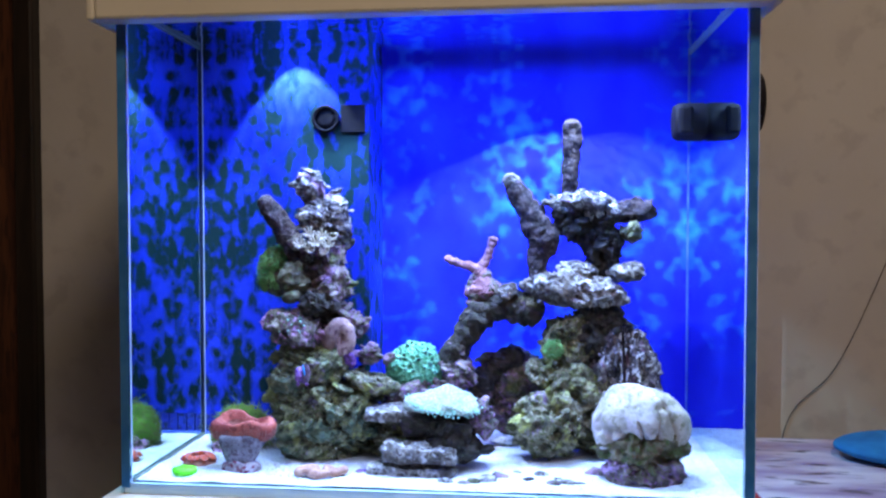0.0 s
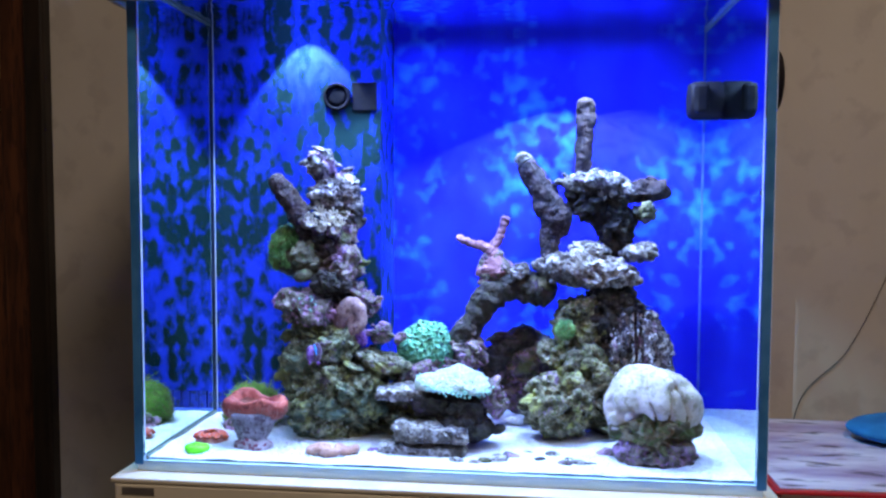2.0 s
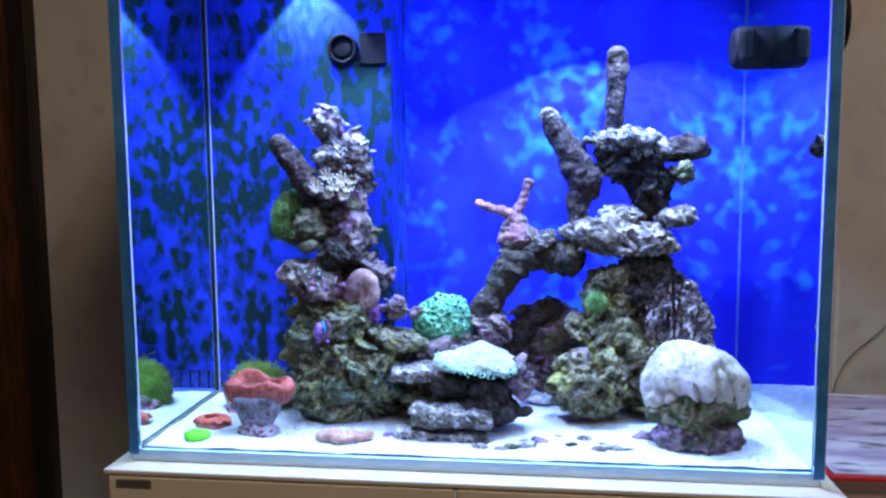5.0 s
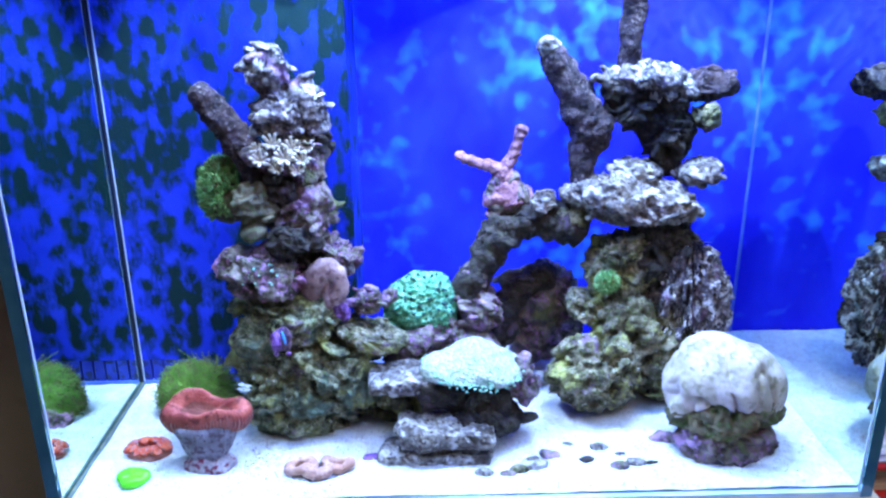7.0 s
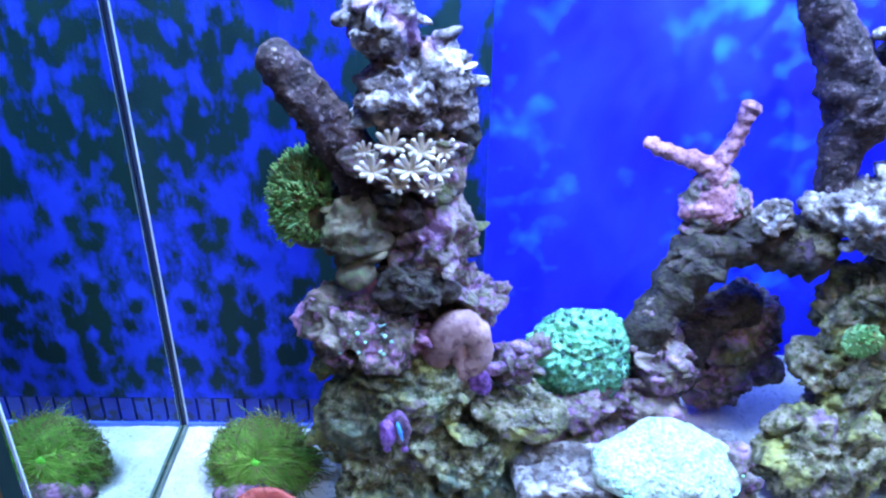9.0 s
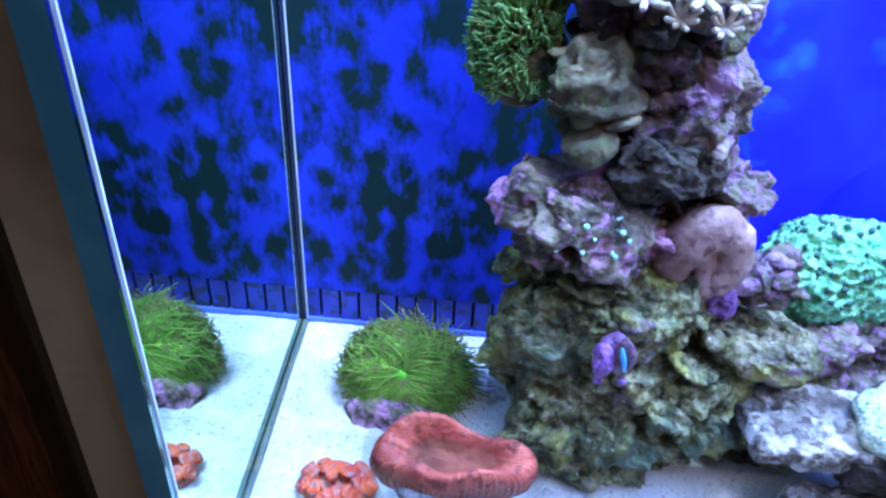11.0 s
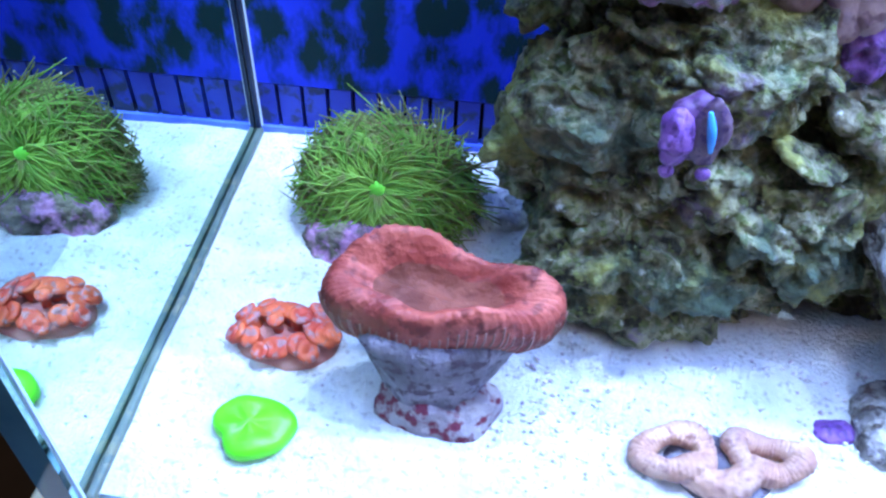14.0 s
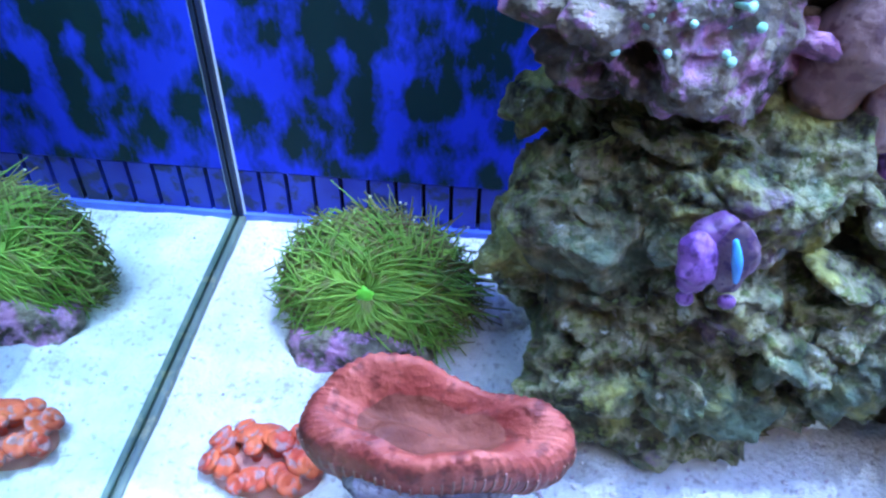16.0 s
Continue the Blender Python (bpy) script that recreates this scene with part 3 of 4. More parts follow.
hood = thing("aquarium_hood", "cream plastic hood over the fish tank", "hood", (0.3, 0.13, 0.444))
child("front_skirt", -0.004, 0.604, -0.022, -0.0005, 0.444, 0.58, "hood", hood, 0.003)
child("side_skirt", -0.012, -0.0045, -0.022, 0.285, 0.444, 0.58, "hood", hood, 0.002)
child("side_skirt", 0.6045, 0.612, -0.022, 0.285, 0.444, 0.58, "hood", hood, 0.002)
child("back_skirt", -0.004, 0.604, 0.276, 0.285, 0.444, 0.58, "hood", hood, 0.002)
child("lid", -0.012, 0.612, -0.022, 0.285, 0.5803, 0.592, "hood", hood, 0.003)
child("lamp_plate", 0.02, 0.58, 0.02, 0.25, 0.496, 0.506, "black", hood, 0.002, "black lamp housing")


def surface(nx, ny, x0, x1, y0, y1, z, bumpy, freq):
    bm = bmesh.new()
    grid = []
    for j in range(ny + 1):
        row = []
        for i in range(nx + 1):
            x, y = x0 + (x1 - x0) * i / nx, y0 + (y1 - y0) * j / ny
            h = z + bumpy * (noise.noise(Vector((x * freq, y * freq, 0.3))) + 0.5 * noise.noise(Vector((x * freq * 4, y * freq * 4, 1.3))) + 0.3 * noise.noise(Vector((x * freq * 14, y * freq * 14, 2.3))))
            row.append(bm.verts.new((x, y, h)))
        grid.append(row)
    for j in range(ny):
        for i in range(nx):
            bm.faces.new((grid[j][i], grid[j][i + 1], grid[j + 1][i + 1], grid[j + 1][i]))
    return bm


tagged(part("sand_bed", surface(220, 100, 0.0150, 0.5897, 0.0055, D - 0.001, 0.0062, 0.0014, 22), "sand"), "white coral sand on the bottom of the tank", "sand", "", "stuff")

# ---- live rock: the left tower ----
T = (
    ((0.182, 0.112, 0.028), (0.058, 0.040, 0.034), 1, "rock_olive", 0),
    ((0.150, 0.108, 0.062), (0.030, 0.028, 0.030), 2, "rock_olive", 10),
    ((0.198, 0.112, 0.070), (0.046, 0.034, 0.026), 3, "rock_olive", -8),
    ((0.232, 0.108, 0.088), (0.034, 0.026, 0.014), 4, "rock", 14),
    ((0.163, 0.108, 0.105), (0.036, 0.030, 0.026), 5, "rock_olive", 0),
    ((0.150, 0.105, 0.143), (0.034, 0.026, 0.020), 6, "rock_pink", 6),
    ((0.200, 0.122, 0.148), (0.022, 0.022, 0.022), 7, "rock_purple", -20),
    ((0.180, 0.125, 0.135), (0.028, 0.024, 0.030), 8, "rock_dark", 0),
    ((0.183, 0.118, 0.186), (0.026, 0.024, 0.030), 9, "rock_purple", 20),
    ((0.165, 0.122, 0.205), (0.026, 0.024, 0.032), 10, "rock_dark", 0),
    ((0.180, 0.120, 0.230), (0.024, 0.020, 0.024), 11, "rock_purple", 0),
    ((0.172, 0.120, 0.262), (0.026, 0.020, 0.024), 12, "rock_crest", 10),
    ((0.190, 0.122, 0.268), (0.016, 0.016, 0.026), 13, "rock_crest", -15),
    ((0.161, 0.120, 0.295), (0.018, 0.016, 0.022), 14, "rock_crest", -20),
    ((0.166, 0.096, 0.074), (0.030, 0.020, 0.022), 15, "rock_olive", 15),
    ((0.186, 0.100, 0.102), (0.028, 0.022, 0.020), 16, "rock_olive", -25),
    ((0.142, 0.104, 0.086), (0.018, 0.020, 0.020), 17, "rock_olive", 0),
    ((0.212, 0.100, 0.050), (0.028, 0.024, 0.026), 18, "rock_olive", 30),
    ((0.152, 0.092, 0.034), (0.024, 0.020, 0.026), 19, "rock_olive", -10),
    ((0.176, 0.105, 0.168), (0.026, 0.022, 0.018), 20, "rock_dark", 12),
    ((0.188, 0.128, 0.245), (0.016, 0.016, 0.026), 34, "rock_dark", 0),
    ((0.228, 0.108, 0.116), (0.014, 0.014, 0.012), 35, "rock_purple", 0),
)
for at, r, seed, m, turn in T:
    stone("live_rock", at, r, seed, m, turn=turn, group="left rock tower", n=15 if m == "rock_crest" else 11, near=at[2] < 0.18)
b = tagged(part("branch_rock", tube([(0.158, 0.118, 0.205, 0.012), (0.142, 0.12, 0.235, 0.0125), (0.124, 0.12, 0.262, 0.0115), (0.111, 0.12, 0.281, 0.010)], rough=0.3, per=14, seg=24), "stick"), "knobbly grey-mauve branch of dead coral on the rock tower", "rock", "left rock tower")

# ---- live rock: the middle ----
for at, r, seed, m, turn, label in (
    ((0.278, 0.140, 0.058), (0.050, 0.034, 0.034), 21, "rock_purple", 0, ""),
    ((0.322, 0.142, 0.092), (0.022, 0.020, 0.018), 22, "rock_purple", 10, ""),
    ((0.262, 0.120, 0.030), (0.032, 0.026, 0.030), 23, "rock", 0, ""),
    # the coral's shade is put into this rock's dark colour
    ((0.306, 0.082, 0.046), (0.044, 0.024, 0.014), 24, "rock_dark", 4, "flat rock under the white coral, painted dark for shade"),
    ((0.348, 0.085, 0.056), (0.016, 0.020, 0.022), 25, "rock_purple", 0, ""),
    ((0.256, 0.082, 0.060), (0.031, 0.022, 0.0065), 26, "rock_pale", -4, "thin pale shelf of rock beside the white coral"),
    ((0.290, 0.056, 0.026), (0.043, 0.019, 0.009), 27, "rock_pale", 2, "pale slab of rock with ribbed edges"),
    ((0.282, 0.056, 0.008), (0.050, 0.019, 0.0075), 28, "rock_pale", 0, "pale grey slab of rock lying in the sand"),
    ((0.322, 0.075, 0.028), (0.034, 0.026, 0.016), 29, "rock_dark", 0, ""),
):
    flat = seed in (24, 26, 27, 28)
    stone("live_rock", at, r, seed, m, label, turn=turn, group="middle rocks", n=7 if flat else 14, square=0.75 if flat else 0.0)

# ---- live rock: the right arch and tower ----
for at, r, seed, m, turn, label in (
    ((0.420, 0.118, 0.042), (0.044, 0.030, 0.038), 41, "rock", 0, ""),
    ((0.470, 0.150, 0.055), (0.052, 0.036, 0.052), 42, "rock", 0, ""),
    ((0.385, 0.198, 0.062), (0.034, 0.022, 0.052), 43, "rock_purple", 10, "dark rock in the shade of the arch"),
    ((0.440, 0.150, 0.122), (0.030, 0.026, 0.038), 44, "rock", 0, ""),
    ((0.478, 0.160, 0.140), (0.034, 0.028, 0.040), 45, "rock_dark", 0, ""),
    ((0.450, 0.155, 0.180), (0.070, 0.034, 0.021), 46, "rock_pale", 6, "broad pale ledge of crusted rock"),
    ((0.505, 0.168, 0.202), (0.024, 0.024, 0.012), 47, "rock_pale", -8, "pale crusted ledge of rock"),
    ((0.480, 0.178, 0.228), (0.026, 0.022, 0.036), 48, "rock_dark", 8, ""),
    # shade is in this block's dark colour, top light in its pale cap
    ((0.463, 0.180, 0.258), (0.041, 0.024, 0.028), 49, "rock_dark", 12, "overhanging block of rock, painted dark as its shaded side"),
    ((0.462, 0.174, 0.276), (0.038, 0.022, 0.016), 50, "rock_crest", 10, "crusted top of the overhanging block, painted pale as lit"),
    ((0.436, 0.178, 0.278), (0.018, 0.016, 0.012), 51, "rock_pale", 0, ""),
    ((0.512, 0.193, 0.270), (0.032, 0.017, 0.016), 52, "stick", -8, ""),
    ((0.452, 0.165, 0.204), (0.026, 0.020, 0.012), 56, "rock_pale", 8, ""),
    ((0.510, 0.178, 0.246), (0.016, 0.014, 0.012), 57, "rock", 0, ""),
    ((0.478, 0.130, 0.036), (0.030, 0.022, 0.030), 58, "rock", 0, ""),
    ((0.412, 0.140, 0.090), (0.022, 0.018, 0.016), 59, "rock", 30, ""),
    ((0.376, 0.160, 0.180), (0.012, 0.012, 0.011), 53, "rock_pale", 0, ""),
    ((0.440, 0.130, 0.080), (0.020, 0.016, 0.030), 54, "rock", 40, ""),
):
    stone("live_rock", at, r, seed, m, label, turn=turn, group="right rock tower", n=5 if m in ("rock_dark", "stick") else 9)


def ridged():
    """A rock of upright, sharp-edged blades."""
    bm = jag((0.033, 0.026, 0.060), 61, 6, 0.6)
    for v in bm.verts:
        a = math.atan2(v.co.y, v.co.x)
        k = abs(noise.noise(Vector((a * 5.0, v.co.z * 14, 3)))) + 0.5 * abs(noise.noise(Vector((a * 11, v.co.z * 22, 8))))
        v.co += Vector((v.co.x, v.co.y, 0)).normalized() * (0.008 - 0.036 * (0.5 - k) ** 2 * 4)
    return bm


fan = tagged(part("ridged_rock", ridged(), "rock_crest"), "pale rock with upright sharp ridges", "rock", "right rock tower")
fan.location = (0.500, 0.150, 0.085)
tagged(part("branch_rock", tube([(0.443, 0.18, 0.280, 0.0090), (0.444, 0.18, 0.315, 0.0095), (0.446, 0.18, 0.345, 0.0105), (0.446, 0.18, 0.367, 0.0100)], rough=0.26, per=14, seg=24), "stick"), "upright mauve-grey branch of dead coral on the rock", "rock", "right rock tower")
tagged(part("branch_rock", tube([(0.409, 0.164, 0.182, 0.011), (0.408, 0.170, 0.216, 0.012), (0.413, 0.174, 0.238, 0.0185), (0.399, 0.178, 0.268, 0.0150), (0.380, 0.18, 0.299, 0.0105)], rough=0.28, per=14, seg=24), "stick"), "leaning mauve-grey branch of dead coral, pale tipped", "rock", "right rock tower")
tagged(part("branch_tip", tube([(0.3790, 0.1795, 0.3015, 0.0105), (0.3760, 0.1800, 0.3070, 0.0098)], rough=0.25, per=5, seg=24), "rock_pale"), "white broken tip of the leaning coral branch", "rock", "right rock tower")
tagged(part("rock_arch", tube([(0.308, 0.150, 0.100, 0.014), (0.322, 0.158, 0.122, 0.014), (0.338, 0.165, 0.146, 0.016), (0.358, 0.168, 0.160, 0.014), (0.385, 0.165, 0.162, 0.016), (0.405, 0.16, 0.160, 0.018)], rough=0.4, per=12, seg=24), "rock_dark"), "dark natural arch of rock between the towers", "rock", "right rock tower")
tagged(part("rock_bridge", tube([(0.345, 0.175, 0.075, 0.013), (0.362, 0.185, 0.092, 0.012), (0.385, 0.19, 0.105, 0.014)], rough=0.4, per=12, seg=24, seed=4), "rock_dark"), "dark rock bridging the gap under the arch", "rock", "right rock tower")

for at, r, seed, m in (
    ((0.336, 0.164, 0.148), (0.018, 0.014, 0.015), 62, "rock_dark"),
    ((0.370, 0.166, 0.166), (0.022, 0.014, 0.011), 63, "rock_dark"),
    ((0.317, 0.154, 0.116), (0.013, 0.012, 0.014), 64, "rock_purple"),
    ((0.362, 0.188, 0.098), (0.022, 0.014, 0.014), 65, "rock_dark"),
    ((0.345, 0.178, 0.060), (0.018, 0.013, 0.026), 66, "rock_dark"),
    ((0.398, 0.158, 0.166), (0.016, 0.014, 0.014), 67, "rock"),
):
    stone("live_rock", at, r, seed, m, "dark crusted rock of the natural arch", group="right rock tower", n=9)

# ---- corals ----
# folded red coral on a cone
cup = thing("cup_coral", "red folded brain coral on a grey conical base", "coral", (0.1065, 0.052, 0.0))


def bump(t, at, wide):
    d = (t - at + math.pi) % (2 * math.pi) - math.pi
    return math.exp(-(d / wide) ** 2)


def cup_warp(t, j, x, y, z):
    far = math.hypot(x, y) / 0.036
    rip = math.sin(64 * t + 2 * noise.noise(Vector((t * 3, 0, 0)))) * far * far
    k = 1 + 0.05 * math.sin(3 * t + 1.9) * far + 0.016 * rip - 0.13 * bump(t, 4.15, 0.35) * far + 0.05 * bump(t, 4.9, 0.5) * far
    rise = 0.0105 * bump(t, 1.95, 0.6) + 0.0045 * bump(t, 0.45, 0.5) - 0.003 * bump(t, 1.15, 0.3) + 0.003 * bump(t, 5.1, 0.35) - 0.0035 * bump(t, 4.3, 0.5) - 0.002 * bump(t, 5.9, 0.3)
    lobe = 0.0065 * math.exp(-((x + 0.010) / 0.007) ** 2 - ((y + 0.006) / 0.012) ** 2)
    soft = 0.0016 * noise.noise(Vector((x * 130, y * 130, 1)))
    return x * k * 0.94, y * k * 0.37 + 0.003, z + 0.002 + rise * min(1.0, far * far * 1.2) + 0.0003 * rip + lobe + soft


rim = part("flesh", lathe([(0.0262, 0.0335), (0.0305, 0.0345), (0.0340, 0.0372), (0.0360, 0.0410), (0.0366, 0.0450), (0.0358, 0.0487), (0.0338, 0.0512), (0.0308, 0.0524), (0.0275, 0.0522), (0.0245, 0.0510), (0.0220, 0.0494), (0.0198, 0.0478)], 184, cup_warp, False), "red_flesh", cup, "red fleshy rim folded upward")
part("mouth", lathe([(0.0202, 0.0480), (0.0180, 0.0466), (0.0150, 0.0452), (0.0120, 0.0444), (0.0085, 0.0442), (0.0045, 0.0446), (0.0004, 0.0448)], 184, cup_warp, False), "mouth", cup, "dark red-brown hollow")
part("cone", lathe([(0.0120, 0.0125), (0.0145, 0.016), (0.0175, 0.021), (0.0205, 0.0265), (0.0240, 0.032), (0.0275, 0.037), (0.0260, 0.0400)], 96, lambda t, j, x, y, z: (x * (1 + 0.12 * math.sin(3 * t) + 0.06 * math.sin(9 * t + z * 300)), y * 0.56 * (1 + 0.09 * math.sin(2 * t) + 0.05 * math.sin(7 * t - z * 200)) - 0.006 + 0.010 * j, z + 0.002 * j)), "cup_skin", cup, "grey-violet ribbed cone")
bm = bmesh.new()
for k in range(84):
    t = 2 * math.pi * k / 84 + rng.uniform(-0.015, 0.015)
    rows = [cup_warp(t, 0, r * math.cos(t), r * math.sin(t), z) for r, z in ((0.0312, 0.0350), (0.0343, 0.0376), (0.0362, 0.0412), (0.0366, 0.0436 + rng.uniform(0, 0.003)))]
    tube([(*p, 0.00032) for p in rows], bm, seg=5, per=3)
tagged(part("ridges", bm, "rib", rim), "pale pink ridges under the rim", "", "", "stuff")
foot = part("foot", lump((0.019, 0.012, 0.011), 71, sub=4, big=0.2, mid=0.2), "speckle", cup, "pale foot with dark red dots")
foot.location = (0.001, -0.006, 0.0085)

# orange polyps
zo = thing("polyp_colony", "colony of orange-red button polyps on the sand", "coral", (0.056, 0.066, 0.002))
part("mat", lump((0.018, 0.012, 0.006), 72, sub=4, big=0.3, mid=0.2, pits=0.1, at=(0, 0, 0.004)), "zoa_skin", zo)
for i in range(34):
    a, r = rng.uniform(0, 6.283), 0.017 * math.sqrt(rng.random())
    x, y = r * math.cos(a), 0.65 * r * math.sin(a)
    h, w = 0.0075 + 0.006 * (1 - r / 0.018) + rng.uniform(0, 0.002), rng.uniform(0.0026, 0.0045)
    p = part("polyp", lathe([(w * 0.55, -0.006), (w * 0.6, -0.001), (w, 0.001), (w * 0.95, 0.002), (w * 0.5, 0.0022), (w * 0.2, 0.0014)], 14), "zoa", zo)
    p.location, p.rotation_euler = (x, y, h), (y * -50, x * 50, 0)

# lime disc
ld = thing("disc_coral", "bright lime green disc coral on the sand", "coral", (0.054, 0.031, 0.002))
part("disc", lathe([(0.006, 0.001), (0.0105, 0.003), (0.0125, 0.0055), (0.0125, 0.0078), (0.0112, 0.0095), (0.0075, 0.0100), (0.0035, 0.0092), (0.001, 0.0098)], 80, lambda t, j, x, y, z: (x * (1 + 0.10 * math.cos(t) + 0.05 * math.sin(5 * t) - 0.22 * bump(t, 3.9, 0.35)), y * 0.85 * (1 + 0.06 * math.sin(3 * t) - 0.22 * bump(t, 3.9, 0.35)), z + 0.0006 * math.sin(4 * t) * j)), "lime", ld)
part("stalk", lathe([(0.0085, -0.002), (0.0075, 0.0), (0.0065, 0.0035)], 24), "cup_skin", ld, "grey stalk")

# peach looped coral
rc = thing("looped_coral", "peach pink coral folded into thick loops", "coral", (0.193, 0.0365, 0.002))
for cx, cy, rx, ry, lean in ((-0.0125, 0.001, 0.0095, 0.0085, 0.5), (0.0135, 0.003, 0.0095, 0.0066, -0.3)):
    loop = []
    for k in range(28):
        t = 2 * math.pi * k / 28
        x, y = rx * math.cos(t) * (1 + 0.10 * math.sin(3 * t)), ry * math.sin(t) * (1 + 0.12 * math.cos(2 * t))
        loop.append((cx + x * math.cos(lean) - y * math.sin(lean), cy + 0.75 * (x * math.sin(lean) + y * math.cos(lean)), 0.0085 + 0.0014 * math.sin(2 * t + cx * 90), 0.0037 + 0.0005 * math.sin(3 * t)))
    part("rim", tube(loop + [loop[0]], per=5, seg=18, rough=0.10, freq=300, rib=0.05), "peach", rc)
part("rim", tube([(-0.010, -0.004, 0.008, 0.0042), (-0.003, -0.0075, 0.0075, 0.0046), (0.004, -0.0065, 0.0078, 0.0046), (0.009, -0.001, 0.0085, 0.0042)], per=9, seg=18, rough=0.10, freq=300, rib=0.05), "peach", rc)
part("base", lump((0.018, 0.011, 0.007), 73, sub=4, big=0.2, at=(0, 0, 0.001)), "cup_skin", rc, "grey stony base")

# green tentacles on the sand
an = thing("tentacle_coral", "bushy green coral with long thin tentacles", "coral", (0.0785, 0.128, 0.004))
part("base", jag((0.026, 0.014, 0.013), 74, 5, 0.8, at=(-0.001, -0.014, 0.004)), "rock_pink", an, "mauve stony base")
bm, outer, tips = bmesh.new(), bmesh.new(), bmesh.new()
eye = Vector((0.02, -0.80, 0.42)).normalized()
e1 = eye.cross(Vector((0, 0, 1))).normalized()
e2 = eye.cross(e1)
for i in range(4200):
    a, s0 = rng.uniform(0, 6.283), 1.75 * rng.random() ** 0.6
    u = e1 * math.cos(a) + e2 * math.sin(a)
    long = rng.uniform(0.55, 0.95)
    wisp = 0.38 * rng.random() if u.x > 0.35 and u.z > -0.2 and rng.random() < 0.4 else 0.0
    rows = []
    bend = rng.uniform(-1.3, 1.3)
    drift = Vector((rng.uniform(-0.005, 0.007), rng.uniform(-0.004, 0.002), rng.uniform(-0.006, 0.003)))
    for k, lift in ((0.0, 0.90), (0.35, 1.0), (0.7, 1.05), (1.0, 1.05 + rng.uniform(0, 0.16) + wisp)):
        ang = s0 + long * k
        turn = a + bend * k
        u = e1 * math.cos(turn) + e2 * math.sin(turn)
        d = eye * math.cos(ang) + u * math.sin(ang)
        rows.append(Vector((d.x * 0.0275, d.y * 0.0175, d.z * 0.0265)) * lift + Vector((0, 0, 0.0195)) + drift * k * k)
    if rows[3].z < 0.001 or rows[1].z < 0.002:
        continue
    tube([(*p, w) for p, w in zip(rows, (0.00044, 0.00042, 0.00036, 0.00022))], bm if s0 + rng.uniform(-0.3, 0.3) < 0.62 else outer, seg=4, per=2)
    if i % 9 == 0 and s0 > 0.7:
        bmesh.ops.create_icosphere(tips, subdivisions=1, radius=0.00055, matrix=Matrix.Translation(rows[3]))
part("body", lump((0.0232, 0.0140, 0.0228), 92, sub=5, big=0.12, mid=0.10, pits=0.0, fine=0.05, at=(0, 0, 0.0190)), "green_body", an, "soft olive green body")
tagged(part("tentacles", bm, "grass", an), "bright green inner tentacles", "", "", "stuff")
long_ones = tagged(part("outer_tentacles", outer, "grass_dull", an), "olive green outer tentacles", "", "", "stuff")
tagged(part("tips", tips, "tip", long_ones), "pale tentacle tips", "", "", "stuff")
part("mouth", lump((0.0036, 0.0022, 0.0032), 75, sub=4, big=0.5, mid=0.3, pits=0, at=(0.0006, -0.0132, 0.0300)), "grass_core", an, "bright green centre")

# mint dome with pits
md = thing("dome_coral", "mint green dome coral with small dark pits", "coral", (0.2725, 0.146, 0.0915))
md.scale = (1.0, 1.0, 1.16)
bm = bmesh.new()
bmesh.ops.create_icosphere(bm, subdivisions=6, radius=1)
for v in bm.verts:
    d = v.co.normalized()
    f = noise.voronoi(Vector((d.x * 5.6, d.y * 4.8, d.z * 5.2)) + Vector((5, 2, 1)))[0]
    edge = f[1] - f[0]
    k = 1 + 0.12 * noise.noise(d * 1.7) - 0.16 * min(edge * 2.0, 0.6) + 0.05 * noise.noise(d * 11)
    v.co = Vector((d.x * 0.033, d.y * 0.026, d.z * 0.029)) * k
dome = part("flesh", bm, "mint", md)
bm = bmesh.new()
for i in range(120):
    a, e = rng.uniform(0, 6.283), math.acos(rng.uniform(0.0, 1))
    d = Vector((math.sin(e) * math.cos(a), math.sin(e) * math.sin(a), math.cos(e)))
    w = rng.uniform(0.0010, 0.0018)
    bmesh.ops.create_icosphere(bm, subdivisions=1, radius=w, matrix=Matrix.Translation(Vector((d.x * 0.0327, d.y * 0.0258, d.z * 0.0287)) * (1 + 0.12 * noise.noise(d * 1.7) - 0.03)))
tagged(part("pits", bm, "mint_pit", dome), "dark mouths of the polyps", "", "", "stuff")
part("knob", lump((0.009, 0.009, 0.007), 76, sub=4), "rock_purple", md, "brown stony knob").location = (-0.026, -0.008, 0.012)

# white plate coral
wp = thing("plate_coral", "white plate coral with mint speckled underside", "coral", (0.312, 0.078, 0.070))
wp.scale = (0.92, 0.92, 0.9)


def plate():
    bm = lump((0.044, 0.028, 0.012), 77, sub=5, big=0.30, mid=0.25, pits=0.15, fine=0.12)
    for v in bm.verts:
        v.co.z += -0.06 * v.co.x + 0.18 * v.co.y + (0.007 * math.exp(-((v.co.x - 0.006) / 0.016) ** 2) if v.co.z > 0 else 0)
        if v.co.z < -0.004:
            v.co.z = -0.004 + (v.co.z + 0.004) * 0.3
    return bm


sheet = part("flesh", plate(), "white_coral", wp)
bm = bmesh.new()
for i in range(260):
    a = rng.uniform(math.pi * 0.95, math.pi * 2.05)
    k = rng.uniform(0.90, 1.02)
    x, y = 0.043 * k * math.cos(a), 0.030 * k * math.sin(a)
    z = -0.10 * x + 0.18 * y + rng.uniform(-0.002, 0.006)
    bmesh.ops.create_icosphere(bm, subdivisions=1, radius=rng.uniform(0.0007, 0.0012), matrix=Matrix.Translation((x, y, z)))
tagged(part("nubs", bm, "nub", sheet), "mint green polyp nubs", "", "", "stuff")

